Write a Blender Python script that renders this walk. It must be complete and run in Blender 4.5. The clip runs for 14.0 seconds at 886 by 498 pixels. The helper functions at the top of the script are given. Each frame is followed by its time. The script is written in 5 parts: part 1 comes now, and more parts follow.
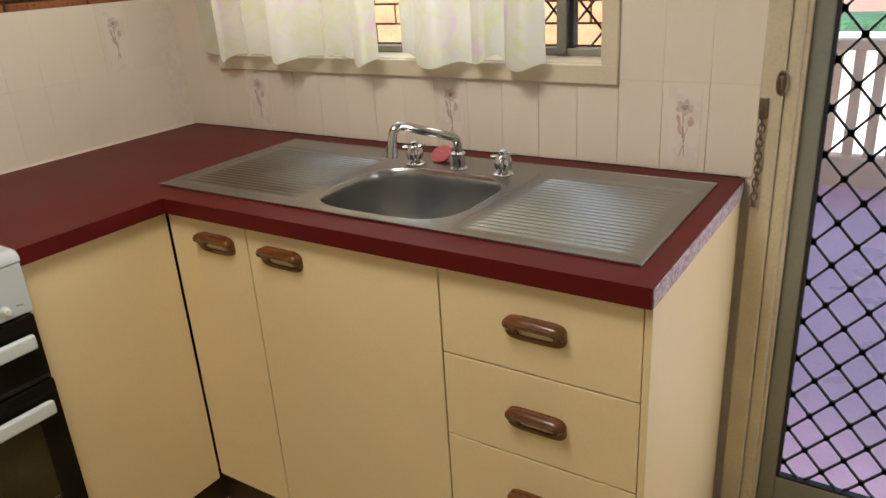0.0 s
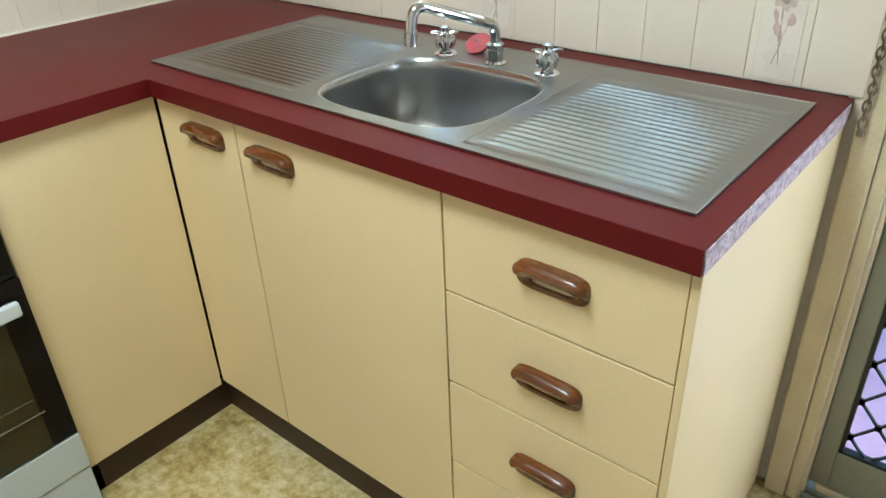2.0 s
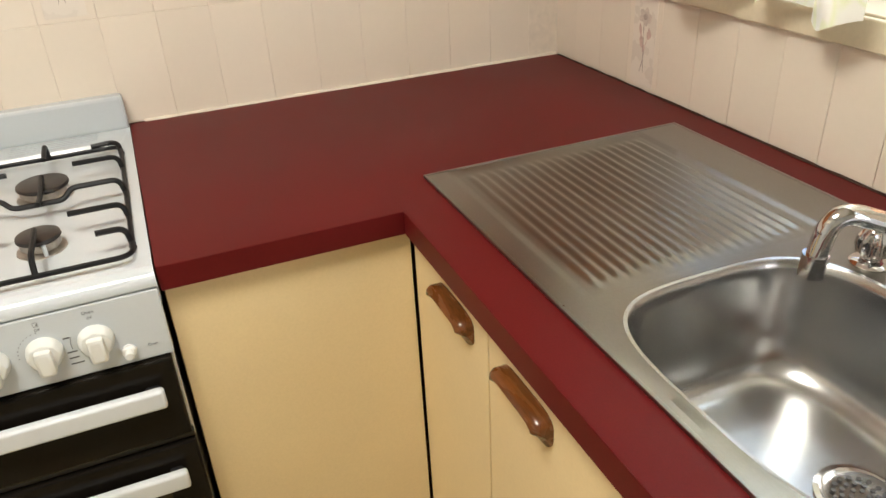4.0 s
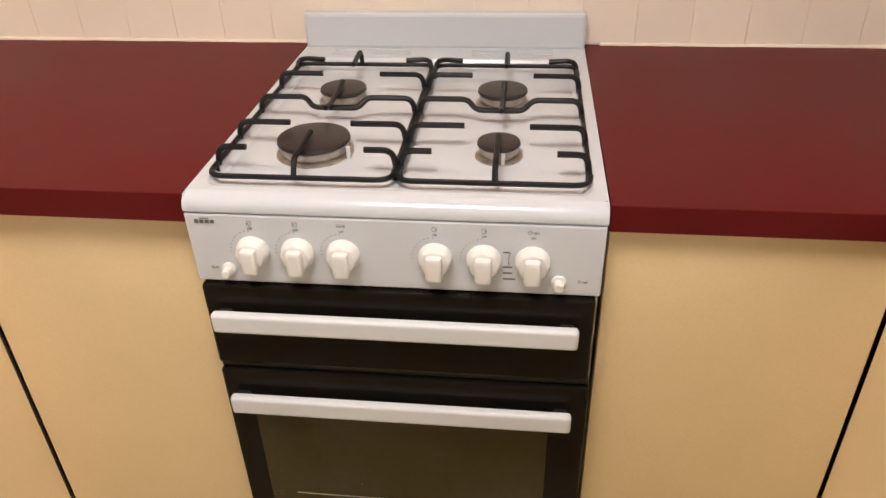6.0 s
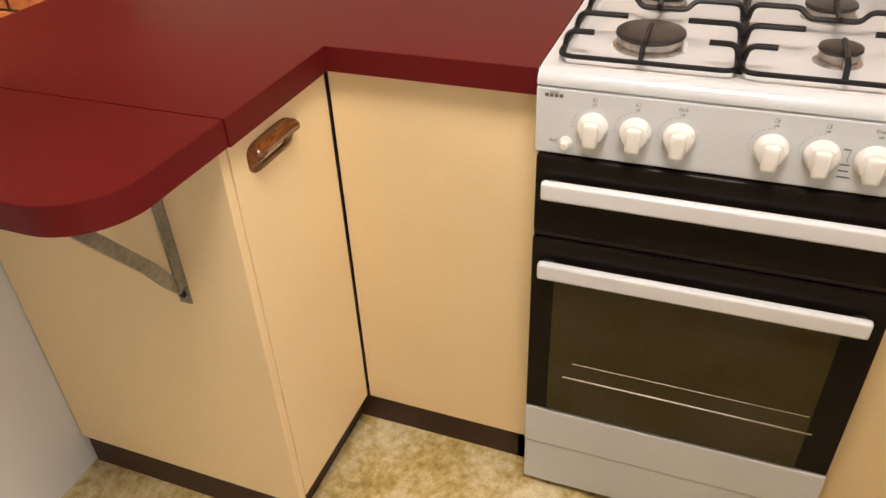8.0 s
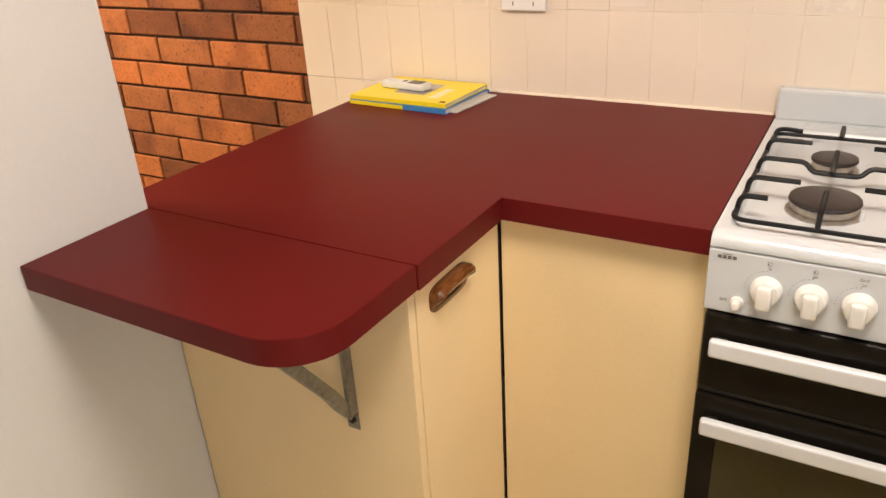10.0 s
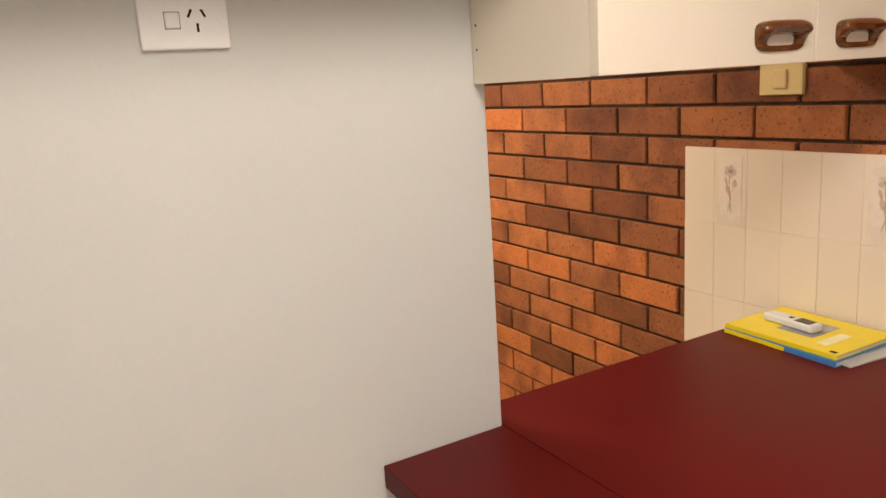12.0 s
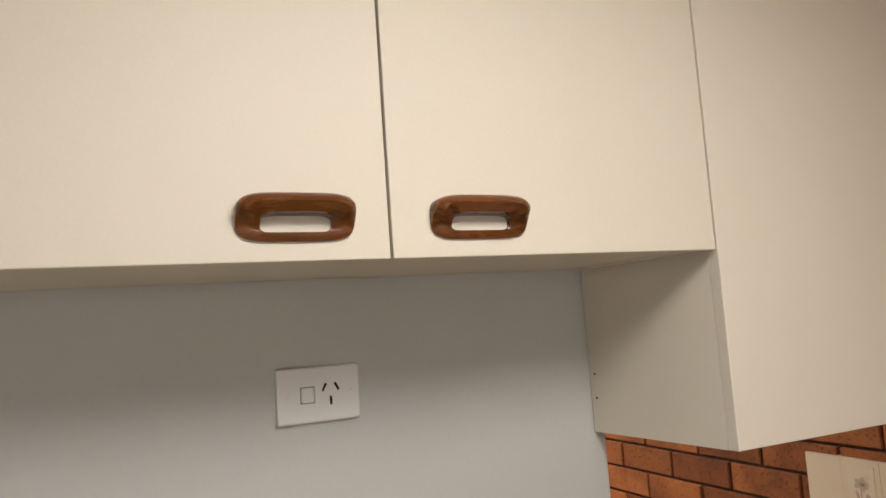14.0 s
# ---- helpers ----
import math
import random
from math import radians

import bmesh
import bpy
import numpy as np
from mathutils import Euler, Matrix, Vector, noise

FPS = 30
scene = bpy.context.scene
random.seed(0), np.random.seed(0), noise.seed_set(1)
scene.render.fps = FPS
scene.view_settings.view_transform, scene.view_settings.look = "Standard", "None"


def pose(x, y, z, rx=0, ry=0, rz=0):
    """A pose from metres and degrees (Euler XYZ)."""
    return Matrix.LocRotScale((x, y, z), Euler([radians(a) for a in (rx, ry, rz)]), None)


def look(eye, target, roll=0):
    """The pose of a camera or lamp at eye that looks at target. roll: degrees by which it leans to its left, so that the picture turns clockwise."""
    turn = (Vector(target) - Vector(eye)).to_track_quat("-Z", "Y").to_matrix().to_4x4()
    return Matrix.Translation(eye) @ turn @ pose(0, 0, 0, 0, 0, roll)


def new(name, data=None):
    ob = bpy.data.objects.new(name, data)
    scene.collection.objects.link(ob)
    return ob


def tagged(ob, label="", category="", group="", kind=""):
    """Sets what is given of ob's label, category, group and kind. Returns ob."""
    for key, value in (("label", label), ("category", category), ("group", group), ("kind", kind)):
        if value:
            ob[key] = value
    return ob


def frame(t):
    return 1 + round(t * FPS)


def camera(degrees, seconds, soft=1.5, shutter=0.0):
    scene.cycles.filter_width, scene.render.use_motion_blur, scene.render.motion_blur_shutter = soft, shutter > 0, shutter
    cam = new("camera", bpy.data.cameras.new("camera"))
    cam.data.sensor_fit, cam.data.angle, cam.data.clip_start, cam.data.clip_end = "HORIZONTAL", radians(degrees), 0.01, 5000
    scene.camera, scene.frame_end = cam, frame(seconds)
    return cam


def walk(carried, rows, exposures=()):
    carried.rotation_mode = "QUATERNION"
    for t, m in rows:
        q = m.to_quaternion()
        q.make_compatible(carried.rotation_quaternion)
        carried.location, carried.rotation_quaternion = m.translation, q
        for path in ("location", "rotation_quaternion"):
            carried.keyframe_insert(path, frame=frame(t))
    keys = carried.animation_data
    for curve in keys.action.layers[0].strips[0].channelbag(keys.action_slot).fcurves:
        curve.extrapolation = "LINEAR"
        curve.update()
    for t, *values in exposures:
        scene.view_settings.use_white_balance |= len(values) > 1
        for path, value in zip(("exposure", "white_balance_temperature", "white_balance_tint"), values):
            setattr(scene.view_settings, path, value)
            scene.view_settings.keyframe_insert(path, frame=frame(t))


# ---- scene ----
cam = camera(61.5, 14.0)
PATH = [
    (0, (-0.082, 0.068, 1.389), (-1.12, 1.609, 0.649), -3.6),
    (0.3, (-0.076, 0.087, 1.366), (-1.081, 1.592, 0.514), -4.1),
    (0.5, (-0.069, 0.047, 1.353), (-1.048, 1.551, 0.471), -3.2),
    (1, (-0.075, 0.088, 1.346), (-1.061, 1.54, 0.386), -2.8),
    (1.5, (-0.093, 0.218, 1.336), (-1.121, 1.608, 0.333), -2.3),
    (2, (-0.146, 0.344, 1.335), (-1.27, 1.656, 0.327), -2.3),
    (2.5, (-0.29, 0.501, 1.356), (-1.492, 1.749, 0.358), -2.5),
    (3, (-0.414, 0.616, 1.352), (-1.735, 1.746, 0.362), -2.8),
    (3.5, (-0.51, 0.718, 1.357), (-1.995, 1.638, 0.381), -3.3),
    (4, (-0.612, 0.781, 1.376), (-2.24, 1.413, 0.4), -3.1),
    (4.2, (-0.633, 0.773, 1.364), (-2.32, 1.29, 0.421), -3.2),
    (6.3, (-0.738, 0.617, 1.329), (-2.382, 0.337, 0.225), -1.7),
    (6.5, (-0.727, 0.606, 1.311), (-2.35, 0.307, 0.18), -1.3),
    (7, (-0.684, 0.564, 1.281), (-2.252, 0.19, 0.098), -1.2),
    (7.5, (-0.606, 0.506, 1.266), (-2.13, 0.019, 0.067), -1.8),
    (8, (-0.539, 0.44, 1.307), (-2.051, -0.173, 0.151), -2.6),
    (8.2, (-0.513, 0.434, 1.314), (-2.029, -0.238, 0.197), -2.6),
    (10.3, (-0.478, 0.37, 1.385), (-2.005, -0.636, 0.575), -3.4),
    (10.5, (-0.497, 0.375, 1.388), (-1.982, -0.715, 0.611), -4.0),
    (10.6, (-0.493, 0.366, 1.384), (-1.975, -0.752, 0.639), -3.6),
    (11, (-0.531, 0.368, 1.413), (-1.903, -0.921, 0.737), -4.0),
    (11.5, (-0.561, 0.357, 1.444), (-1.74, -1.159, 0.885), -4.1),
    (12, (-0.546, 0.352, 1.514), (-1.520, -1.334, 1.088), -3.8),
    (12.5, (-0.511, 0.328, 1.586), (-1.393, -1.452, 1.355), -4.0),
    (13, (-0.5, 0.321, 1.644), (-1.361, -1.484, 1.607), -3.7),
    (13.2, (-0.5, 0.31, 1.665), (-1.375, -1.488, 1.681), -3.7),
    (13.5, (-0.503, 0.318, 1.685), (-1.389, -1.472, 1.776), -3.8),
    (14, (-0.502, 0.304, 1.704), (-1.366, -1.489, 1.9), -4.0),
]
EXPOSURES = [
    (0.0, 0.96, 6400, 6), (0.5, 1.17, 8100, 3), (1.0, 1.32, 8700, -12), (1.5, 1.52, 6500, -16), (2.0, 1.64, 5200, -8),
    (2.5, 1.68, 4950, 1), (3.0, 1.68, 5050, 6), (3.5, 1.68, 5450, 4), (4.0, 1.54, 6400, 6), (6.5, 1.40, 6700, 20), (7.5, 1.52, 6900, 18),
    (8.2, 1.60, 6900, 18), (10.3, 1.52, 7000, 16), (11.0, 1.41, 7000, 11), (11.6, 1.40, 6800, 12), (12.0, 1.20, 6900, 14), (12.5, 0.86, 6900, 13), (13.0, 0.66, 6700, 13), (14.0, 0.54, 6300, 10),
]
walk(cam, [(t, look(eye, target, roll)) for t, eye, target, roll in PATH], EXPOSURES)

# ---------------------------------------------------------------- light
world = bpy.data.worlds.new("world")
scene.world = world
world.use_nodes = True
_n = world.node_tree.nodes
_sky = _n.new("ShaderNodeTexSky")
_sky.sky_type, _sky.sun_disc = "NISHITA", False
_sky.sun_elevation, _sky.sun_rotation = radians(34.4), radians(239)
world.node_tree.links.new(_sky.outputs[0], _n["Background"].inputs[0])
_n["Background"].inputs[1].default_value = 0.20

sun = new("sun", bpy.data.lights.new("sun", "SUN"))
sun.data.energy, sun.data.angle, sun.data.color = 4.5, radians(0.5), (1.0, 0.95, 0.86)
sun.matrix_world = look((0, 0, 0), (0.75, 0.45, -0.60))


def area_lamp(name, eye, target, size_x, size_y, watts, color, shape="RECTANGLE"):
    lamp = new(name, bpy.data.lights.new(name, "AREA"))
    lamp.data.shape, lamp.data.size, lamp.data.size_y = shape, size_x, size_y
    lamp.data.energy, lamp.data.color = watts, color
    lamp.matrix_world = look(eye, target)
    return lamp


area_lamp("kitchen_lamp", (-0.88, 0.40, 2.29), (-0.88, 0.401, 0), 0.60, 0.60, 9.6, (1.0, 0.95, 0.90), "DISK")
area_lamp("dining_lamp", (-1.00, -2.1, 2.29), (-1.00, -2.101, 0), 0.60, 0.60, 19, (1.0, 0.85, 0.68), "DISK")
area_lamp("window_daylight", (-1.32, 1.86, 1.72), (-1.32, 0.0, 1.2), 1.2, 0.58, 3.2, (0.90, 0.95, 1.0))
area_lamp("door_daylight", (0.16, 1.86, 1.66), (0.0, 0.0, 0.8), 0.75, 0.66, 1.8, (0.90, 0.95, 1.0))
area_lamp("patio_daylight", (0.405, 1.80, 0.75), (-0.6, 0.6, 0.45), 0.24, 1.1, 4.6, (1.0, 0.90, 0.93))

# ---------------------------------------------------------------- materials


def material(name, color, rough=0.5, metal=0.0, vary=0.12, scale=6.0, fine=90.0, bump=0.03, dist=0.002, coat=0.0,
             stretch=(1, 1, 1), rough_vary=0.1, random=0.0, second=None, spec=0.5):
    """A surface with stains at a large scale, grain at a fine one, and fine relief."""
    m = bpy.data.materials.new(name)
    m.use_nodes = True
    nt = m.node_tree
    nodes, link = nt.nodes, nt.links.new
    bsdf = nodes["Principled BSDF"]
    geo = nodes.new("ShaderNodeNewGeometry")
    mapping = nodes.new("ShaderNodeMapping")
    mapping.inputs["Scale"].default_value = stretch
    link(geo.outputs["Position"], mapping.inputs["Vector"])
    big, small = nodes.new("ShaderNodeTexNoise"), nodes.new("ShaderNodeTexNoise")
    big.inputs["Scale"].default_value, big.inputs["Detail"].default_value = scale, 4
    small.inputs["Scale"].default_value, small.inputs["Detail"].default_value = fine, 3
    link(mapping.outputs[0], big.inputs["Vector"])
    link(mapping.outputs[0], small.inputs["Vector"])
    c = Vector(color[:3])
    lo, hi = c * (1 - vary), (Vector(second[:3]) if second else c * (1 + vary))
    ramp = nodes.new("ShaderNodeValToRGB")
    ramp.color_ramp.elements[0].position, ramp.color_ramp.elements[1].position = 0.32, 0.68
    ramp.color_ramp.elements[0].color = (*[min(1, v) for v in lo], 1)
    ramp.color_ramp.elements[1].color = (*[min(1, v) for v in hi], 1)
    mixv = nodes.new("ShaderNodeMath")
    mixv.operation = "MULTIPLY_ADD"
    mixv.inputs[1].default_value = 0.4
    half = nodes.new("ShaderNodeMath")
    half.operation = "MULTIPLY"
    half.inputs[1].default_value = 0.6
    link(big.outputs["Fac"], half.inputs[0])
    link(small.outputs["Fac"], mixv.inputs[0])
    link(half.outputs[0], mixv.inputs[2])
    link(mixv.outputs[0], ramp.inputs[0])
    out = ramp.outputs[0]
    if random:
        info = nodes.new("ShaderNodeObjectInfo")
        hsv = nodes.new("ShaderNodeHueSaturation")
        rng = nodes.new("ShaderNodeMapRange")
        rng.inputs["To Min"].default_value, rng.inputs["To Max"].default_value = 1 - random, 1 + random
        link(info.outputs["Random"], rng.inputs["Value"])
        link(rng.outputs[0], hsv.inputs["Value"])
        link(out, hsv.inputs["Color"])
        out = hsv.outputs[0]
    link(out, bsdf.inputs["Base Color"])
    rr = nodes.new("ShaderNodeMapRange")
    rr.inputs["To Min"].default_value = max(0.02, rough - rough_vary)
    rr.inputs["To Max"].default_value = min(1, rough + rough_vary)
    link(big.outputs["Fac"], rr.inputs["Value"])
    link(rr.outputs[0], bsdf.inputs["Roughness"])
    bsdf.inputs["Metallic"].default_value = metal
    bsdf.inputs["Specular IOR Level"].default_value = spec
    bsdf.inputs["Coat Weight"].default_value = coat
    if bump:
        b = nodes.new("ShaderNodeBump")
        b.inputs["Strength"].default_value, b.inputs["Distance"].default_value = bump, dist
        link(small.outputs["Fac"], b.inputs["Height"])
        link(b.outputs[0], bsdf.inputs["Normal"])
    return m


LAMINATE = material("cream_laminate", (0.75, 0.59, 0.335), 0.45, vary=0.05, scale=3, fine=260, bump=0.05, dist=0.0006, rough_vary=0.06)
UPPER = material("pale_cream_laminate", (0.72, 0.66, 0.55), 0.50, vary=0.03, scale=3, fine=260, bump=0.06, dist=0.0006, rough_vary=0.05, spec=0.3)
BENCH = material("burgundy_laminate", (0.098, 0.0060, 0.0066), 0.44, vary=0.12, scale=4, fine=340, bump=0.08, dist=0.0005, rough_vary=0.07, spec=0.15)
CHIP = material("chipboard_edge", (0.42, 0.33, 0.36), 0.9, vary=0.6, scale=90, fine=260, bump=0.8, dist=0.002)
KICK = material("dark_brown_kickboard", (0.036, 0.015, 0.008), 0.55, vary=0.3, scale=8, fine=120, bump=0.06)
# Near-black that paints the shade in gaps and holes, and a print mark.
DARK = material("black_shade_and_print", (0.012, 0.008, 0.006), 0.8, vary=0.2)
WOOD = material("stained_wood", (0.120, 0.038, 0.008), 0.27, vary=0.45, scale=14, fine=70, bump=0.04, coat=0.3, spec=0.35, stretch=(1, 6, 6), rough_vary=0.08)
STEEL = material("stainless_steel", (0.30, 0.295, 0.272), 0.30, metal=1, vary=0.07, scale=7, fine=300, bump=0.02, dist=0.0003, stretch=(0.6, 1.6, 1.6), rough_vary=0.05)
BOWL = material("polished_steel_bowl", (0.45, 0.45, 0.44), 0.25, metal=1, vary=0.08, scale=9, fine=200, bump=0.03, dist=0.0004, rough_vary=0.03)
CHROME = material("chrome", (0.62, 0.62, 0.62), 0.07, metal=1, vary=0.04, bump=0, rough_vary=0.03)
RUBBER = material("pink_rubber", (0.42, 0.075, 0.085), 0.6, vary=0.12, scale=40)
ENAMEL = material("white_enamel", (0.53, 0.565, 0.585), 0.18, vary=0.02, scale=4, fine=200, bump=0.01, coat=0.3, rough_vary=0.05)
PLASTIC = material("white_plastic", (0.62, 0.645, 0.66), 0.35, vary=0.02, bump=0.01)
OUTLET = material("white_outlet_plastic", (0.78, 0.78, 0.76), 0.3, vary=0.02, bump=0.01)
KNOB = material("ivory_knob_plastic", (0.68, 0.68, 0.64), 0.40, vary=0.03, bump=0.02)
CREAM_PLASTIC = material("aged_cream_plastic", (0.70, 0.56, 0.28), 0.4, vary=0.06, bump=0.02)
IRON = material("black_cast_iron", (0.007, 0.007, 0.0075), 0.45, vary=0.3, scale=60, bump=0.25, dist=0.001, spec=0.3)
BURNER = material("burner_cap", (0.024, 0.020, 0.018), 0.42, vary=0.25, scale=50, bump=0.15)
ALLOY = material("burner_alloy", (0.42, 0.38, 0.33), 0.45, metal=0.8, vary=0.3, scale=60)
GLASS_BLACK = material("black_oven_glass", (0.010, 0.008, 0.006), 0.08, vary=0.2, bump=0, coat=0.0, rough_vary=0.03, spec=0.1)
GLASS_BROWN = material("smoked_oven_window", (0.030, 0.023, 0.008), 0.09, vary=0.15, scale=3, bump=0, coat=0.0, rough_vary=0.03, spec=0.4)
RACK = material("rack_glint_wire", (0.36, 0.33, 0.26), 0.35, metal=1.0, vary=0.2)
INK = material("grey_print", (0.10, 0.10, 0.10), 0.6, vary=0.05, bump=0)
WALL = material("white_wall_paint", (0.56, 0.57, 0.54), 0.62, vary=0.03, scale=2.5, fine=160, bump=0.10, dist=0.0012, rough_vary=0.05)
CEILING = material("white_ceiling_paint", (0.80, 0.78, 0.73), 0.85, vary=0.03)
TRIM = material("cream_gloss_trim", (0.66, 0.57, 0.42), 0.38, vary=0.06, scale=7, fine=120, bump=0.05)
DOOR_TRIM = material("worn_cream_door_paint", (0.60, 0.51, 0.36), 0.34, vary=0.12, scale=9, fine=120, bump=0.08)
TILE = material("ivory_glazed_tile", (0.77, 0.68, 0.57), 0.30, vary=0.015, scale=9, fine=110, bump=0.05, dist=0.001, random=0.02, rough_vary=0.03)
GROUT = material("pale_grout", (0.77, 0.68, 0.575), 0.9, vary=0.08, scale=30)
FLOWER = material("pale_grey_brown_print", (0.62, 0.52, 0.45), 0.4, vary=0.18, scale=60, fine=200, bump=0)
HEART = material("dark_grey_brown_print", (0.42, 0.33, 0.285), 0.4, vary=0.35, scale=90, fine=240, bump=0)
PETAL = material("pink_brown_print", (0.60, 0.42, 0.36), 0.4, vary=0.22, scale=60, fine=200, bump=0)
RELIEF = material("decor_tile_glaze", (0.78, 0.70, 0.61), 0.28, vary=0.012, scale=20, bump=0.03)
MORTAR = material("dark_mortar", (0.068, 0.037, 0.022), 0.95, vary=0.4, scale=40, bump=0.6, dist=0.002)
ALUMINIUM = material("bronze_grey_aluminium", (0.27, 0.27, 0.235), 0.45, metal=0.4, vary=0.08, scale=5, bump=0.02)
BLACK_METAL = material("black_powder_coat", (0.012, 0.012, 0.014), 0.45, vary=0.2, bump=0.05)
GALV = material("galvanised_bracket", (0.26, 0.25, 0.21), 0.5, metal=0.7, vary=0.35, scale=30, fine=120, bump=0.1)
CHAIN = material("tarnished_chain", (0.22, 0.17, 0.12), 0.35, metal=0.9, vary=0.3, scale=60)
YELLOW = material("yellow_book_cover", (0.78, 0.62, 0.02), 0.35, vary=0.05, scale=15, bump=0.02)
BLUE = material("blue_book_cover", (0.04, 0.20, 0.48), 0.35, vary=0.08, scale=15, bump=0.02)
PAGES = material("grey_page_edges", (0.55, 0.54, 0.50), 0.9, vary=0.12, scale=4, fine=600, bump=0.4, dist=0.0006, stretch=(1, 1, 20))
PHOTO = material("grey_cover_photo", (0.30, 0.28, 0.30), 0.35, vary=0.5, scale=45, fine=160, bump=0)
PALE = material("pale_cover_panel", (0.74, 0.70, 0.42), 0.35, vary=0.1, scale=30, bump=0)
SCREEN = material("dark_display", (0.02, 0.02, 0.022), 0.15, vary=0.1, bump=0)
PATIO = material("pale_mauve_paving", (0.76, 0.50, 0.70), 0.30, vary=0.10, scale=3, fine=60, bump=0.05)
FENCE = material("cream_painted_balusters", (0.80, 0.60, 0.45), 0.6, vary=0.06, scale=6)
LAWN = material("lawn", (0.07, 0.11, 0.03), 0.9, vary=0.4, scale=3, fine=60, bump=0.5, dist=0.02)
HEDGE = material("green_hedge", (0.07, 0.16, 0.08), 0.8, vary=0.5, scale=4, fine=30, bump=0.6, dist=0.05)
ROOFING = material("pink_render", (0.55, 0.32, 0.28), 0.8, vary=0.1, scale=4)


def brick_material():
    m = material("brown_orange_brick", (0.37, 0.138, 0.050), 0.85, vary=0.22, scale=11, fine=90, bump=0.3, dist=0.003)
    nt = m.node_tree
    nodes, link = nt.nodes, nt.links.new
    bsdf = nodes["Principled BSDF"]
    info = nodes.new("ShaderNodeObjectInfo")
    ramp = nodes.new("ShaderNodeValToRGB")
    els = ramp.color_ramp.elements
    els[0].color, els[1].color = (0.55, 0.48, 0.50, 1), (1.50, 1.28, 1.02, 1)
    for pos, col in ((0.18, (0.62, 0.55, 0.55, 1)), (0.4, (0.9, 0.85, 0.85, 1)), (0.7, (1.15, 1.08, 1.0, 1))):
        els.new(pos).color = col
    link(info.outputs["Random"], ramp.inputs[0])
    base = bsdf.inputs["Base Color"].links[0].from_socket
    mul = nodes.new("ShaderNodeMix")
    mul.data_type, mul.blend_type = "RGBA", "MULTIPLY"
    mul.inputs["Factor"].default_value = 1.0
    link(base, mul.inputs["A"])
    link(ramp.outputs[0], mul.inputs["B"])
    # dark iron spots
    geo = nodes.new("ShaderNodeNewGeometry")
    spots = nodes.new("ShaderNodeTexNoise")
    spots.inputs["Scale"].default_value, spots.inputs["Detail"].default_value = 130, 2
    link(geo.outputs["Position"], spots.inputs["Vector"])
    sr = nodes.new("ShaderNodeValToRGB")
    sr.color_ramp.elements[0].position, sr.color_ramp.elements[1].position = 0.30, 0.40
    sr.color_ramp.elements[0].color = (0.48, 0.42, 0.40, 1)
    sr.color_ramp.elements[1].color = (1, 1, 1, 1)
    link(spots.outputs["Fac"], sr.inputs[0])
    # purple-brown flashing burnt into one end of some bricks
    shift = nodes.new("ShaderNodeVectorMath")
    shift.operation = "SCALE"
    shift.inputs[0].default_value = (31.0, 47.0, 19.0)
    link(info.outputs["Random"], shift.inputs["Scale"])
    moved = nodes.new("ShaderNodeVectorMath")
    link(geo.outputs["Position"], moved.inputs[0])
    link(shift.outputs[0], moved.inputs[1])
    burn = nodes.new("ShaderNodeTexNoise")
    burn.inputs["Scale"].default_value, burn.inputs["Detail"].default_value = 4.5, 3
    link(moved.outputs[0], burn.inputs["Vector"])
    br = nodes.new("ShaderNodeValToRGB")
    br.color_ramp.elements[0].position, br.color_ramp.elements[1].position = 0.50, 0.66
    br.color_ramp.elements[0].color = (1, 1, 1, 1)
    br.color_ramp.elements[1].color = (0.60, 0.56, 0.66, 1)
    link(burn.outputs["Fac"], br.inputs[0])
    mul0 = nodes.new("ShaderNodeMix")
    mul0.data_type, mul0.blend_type = "RGBA", "MULTIPLY"
    mul0.inputs["Factor"].default_value = 1.0
    link(sr.outputs[0], mul0.inputs["A"])
    link(br.outputs[0], mul0.inputs["B"])
    mul2 = nodes.new("ShaderNodeMix")
    mul2.data_type, mul2.blend_type = "RGBA", "MULTIPLY"
    mul2.inputs["Factor"].default_value = 1.0
    link(mul.outputs["Result"], mul2.inputs["A"])
    link(mul0.outputs["Result"], mul2.inputs["B"])
    link(mul2.outputs["Result"], bsdf.inputs["Base Color"])
    return m


BRICK = brick_material()
# Lighter copy of the brick: the sun's brightness is put into the base colour.
SUNNY_BRICK = material("sunlit_orange_brick", (0.60, 0.34, 0.19), 0.85, vary=0.2, scale=11, fine=90, bump=0.3, dist=0.003)


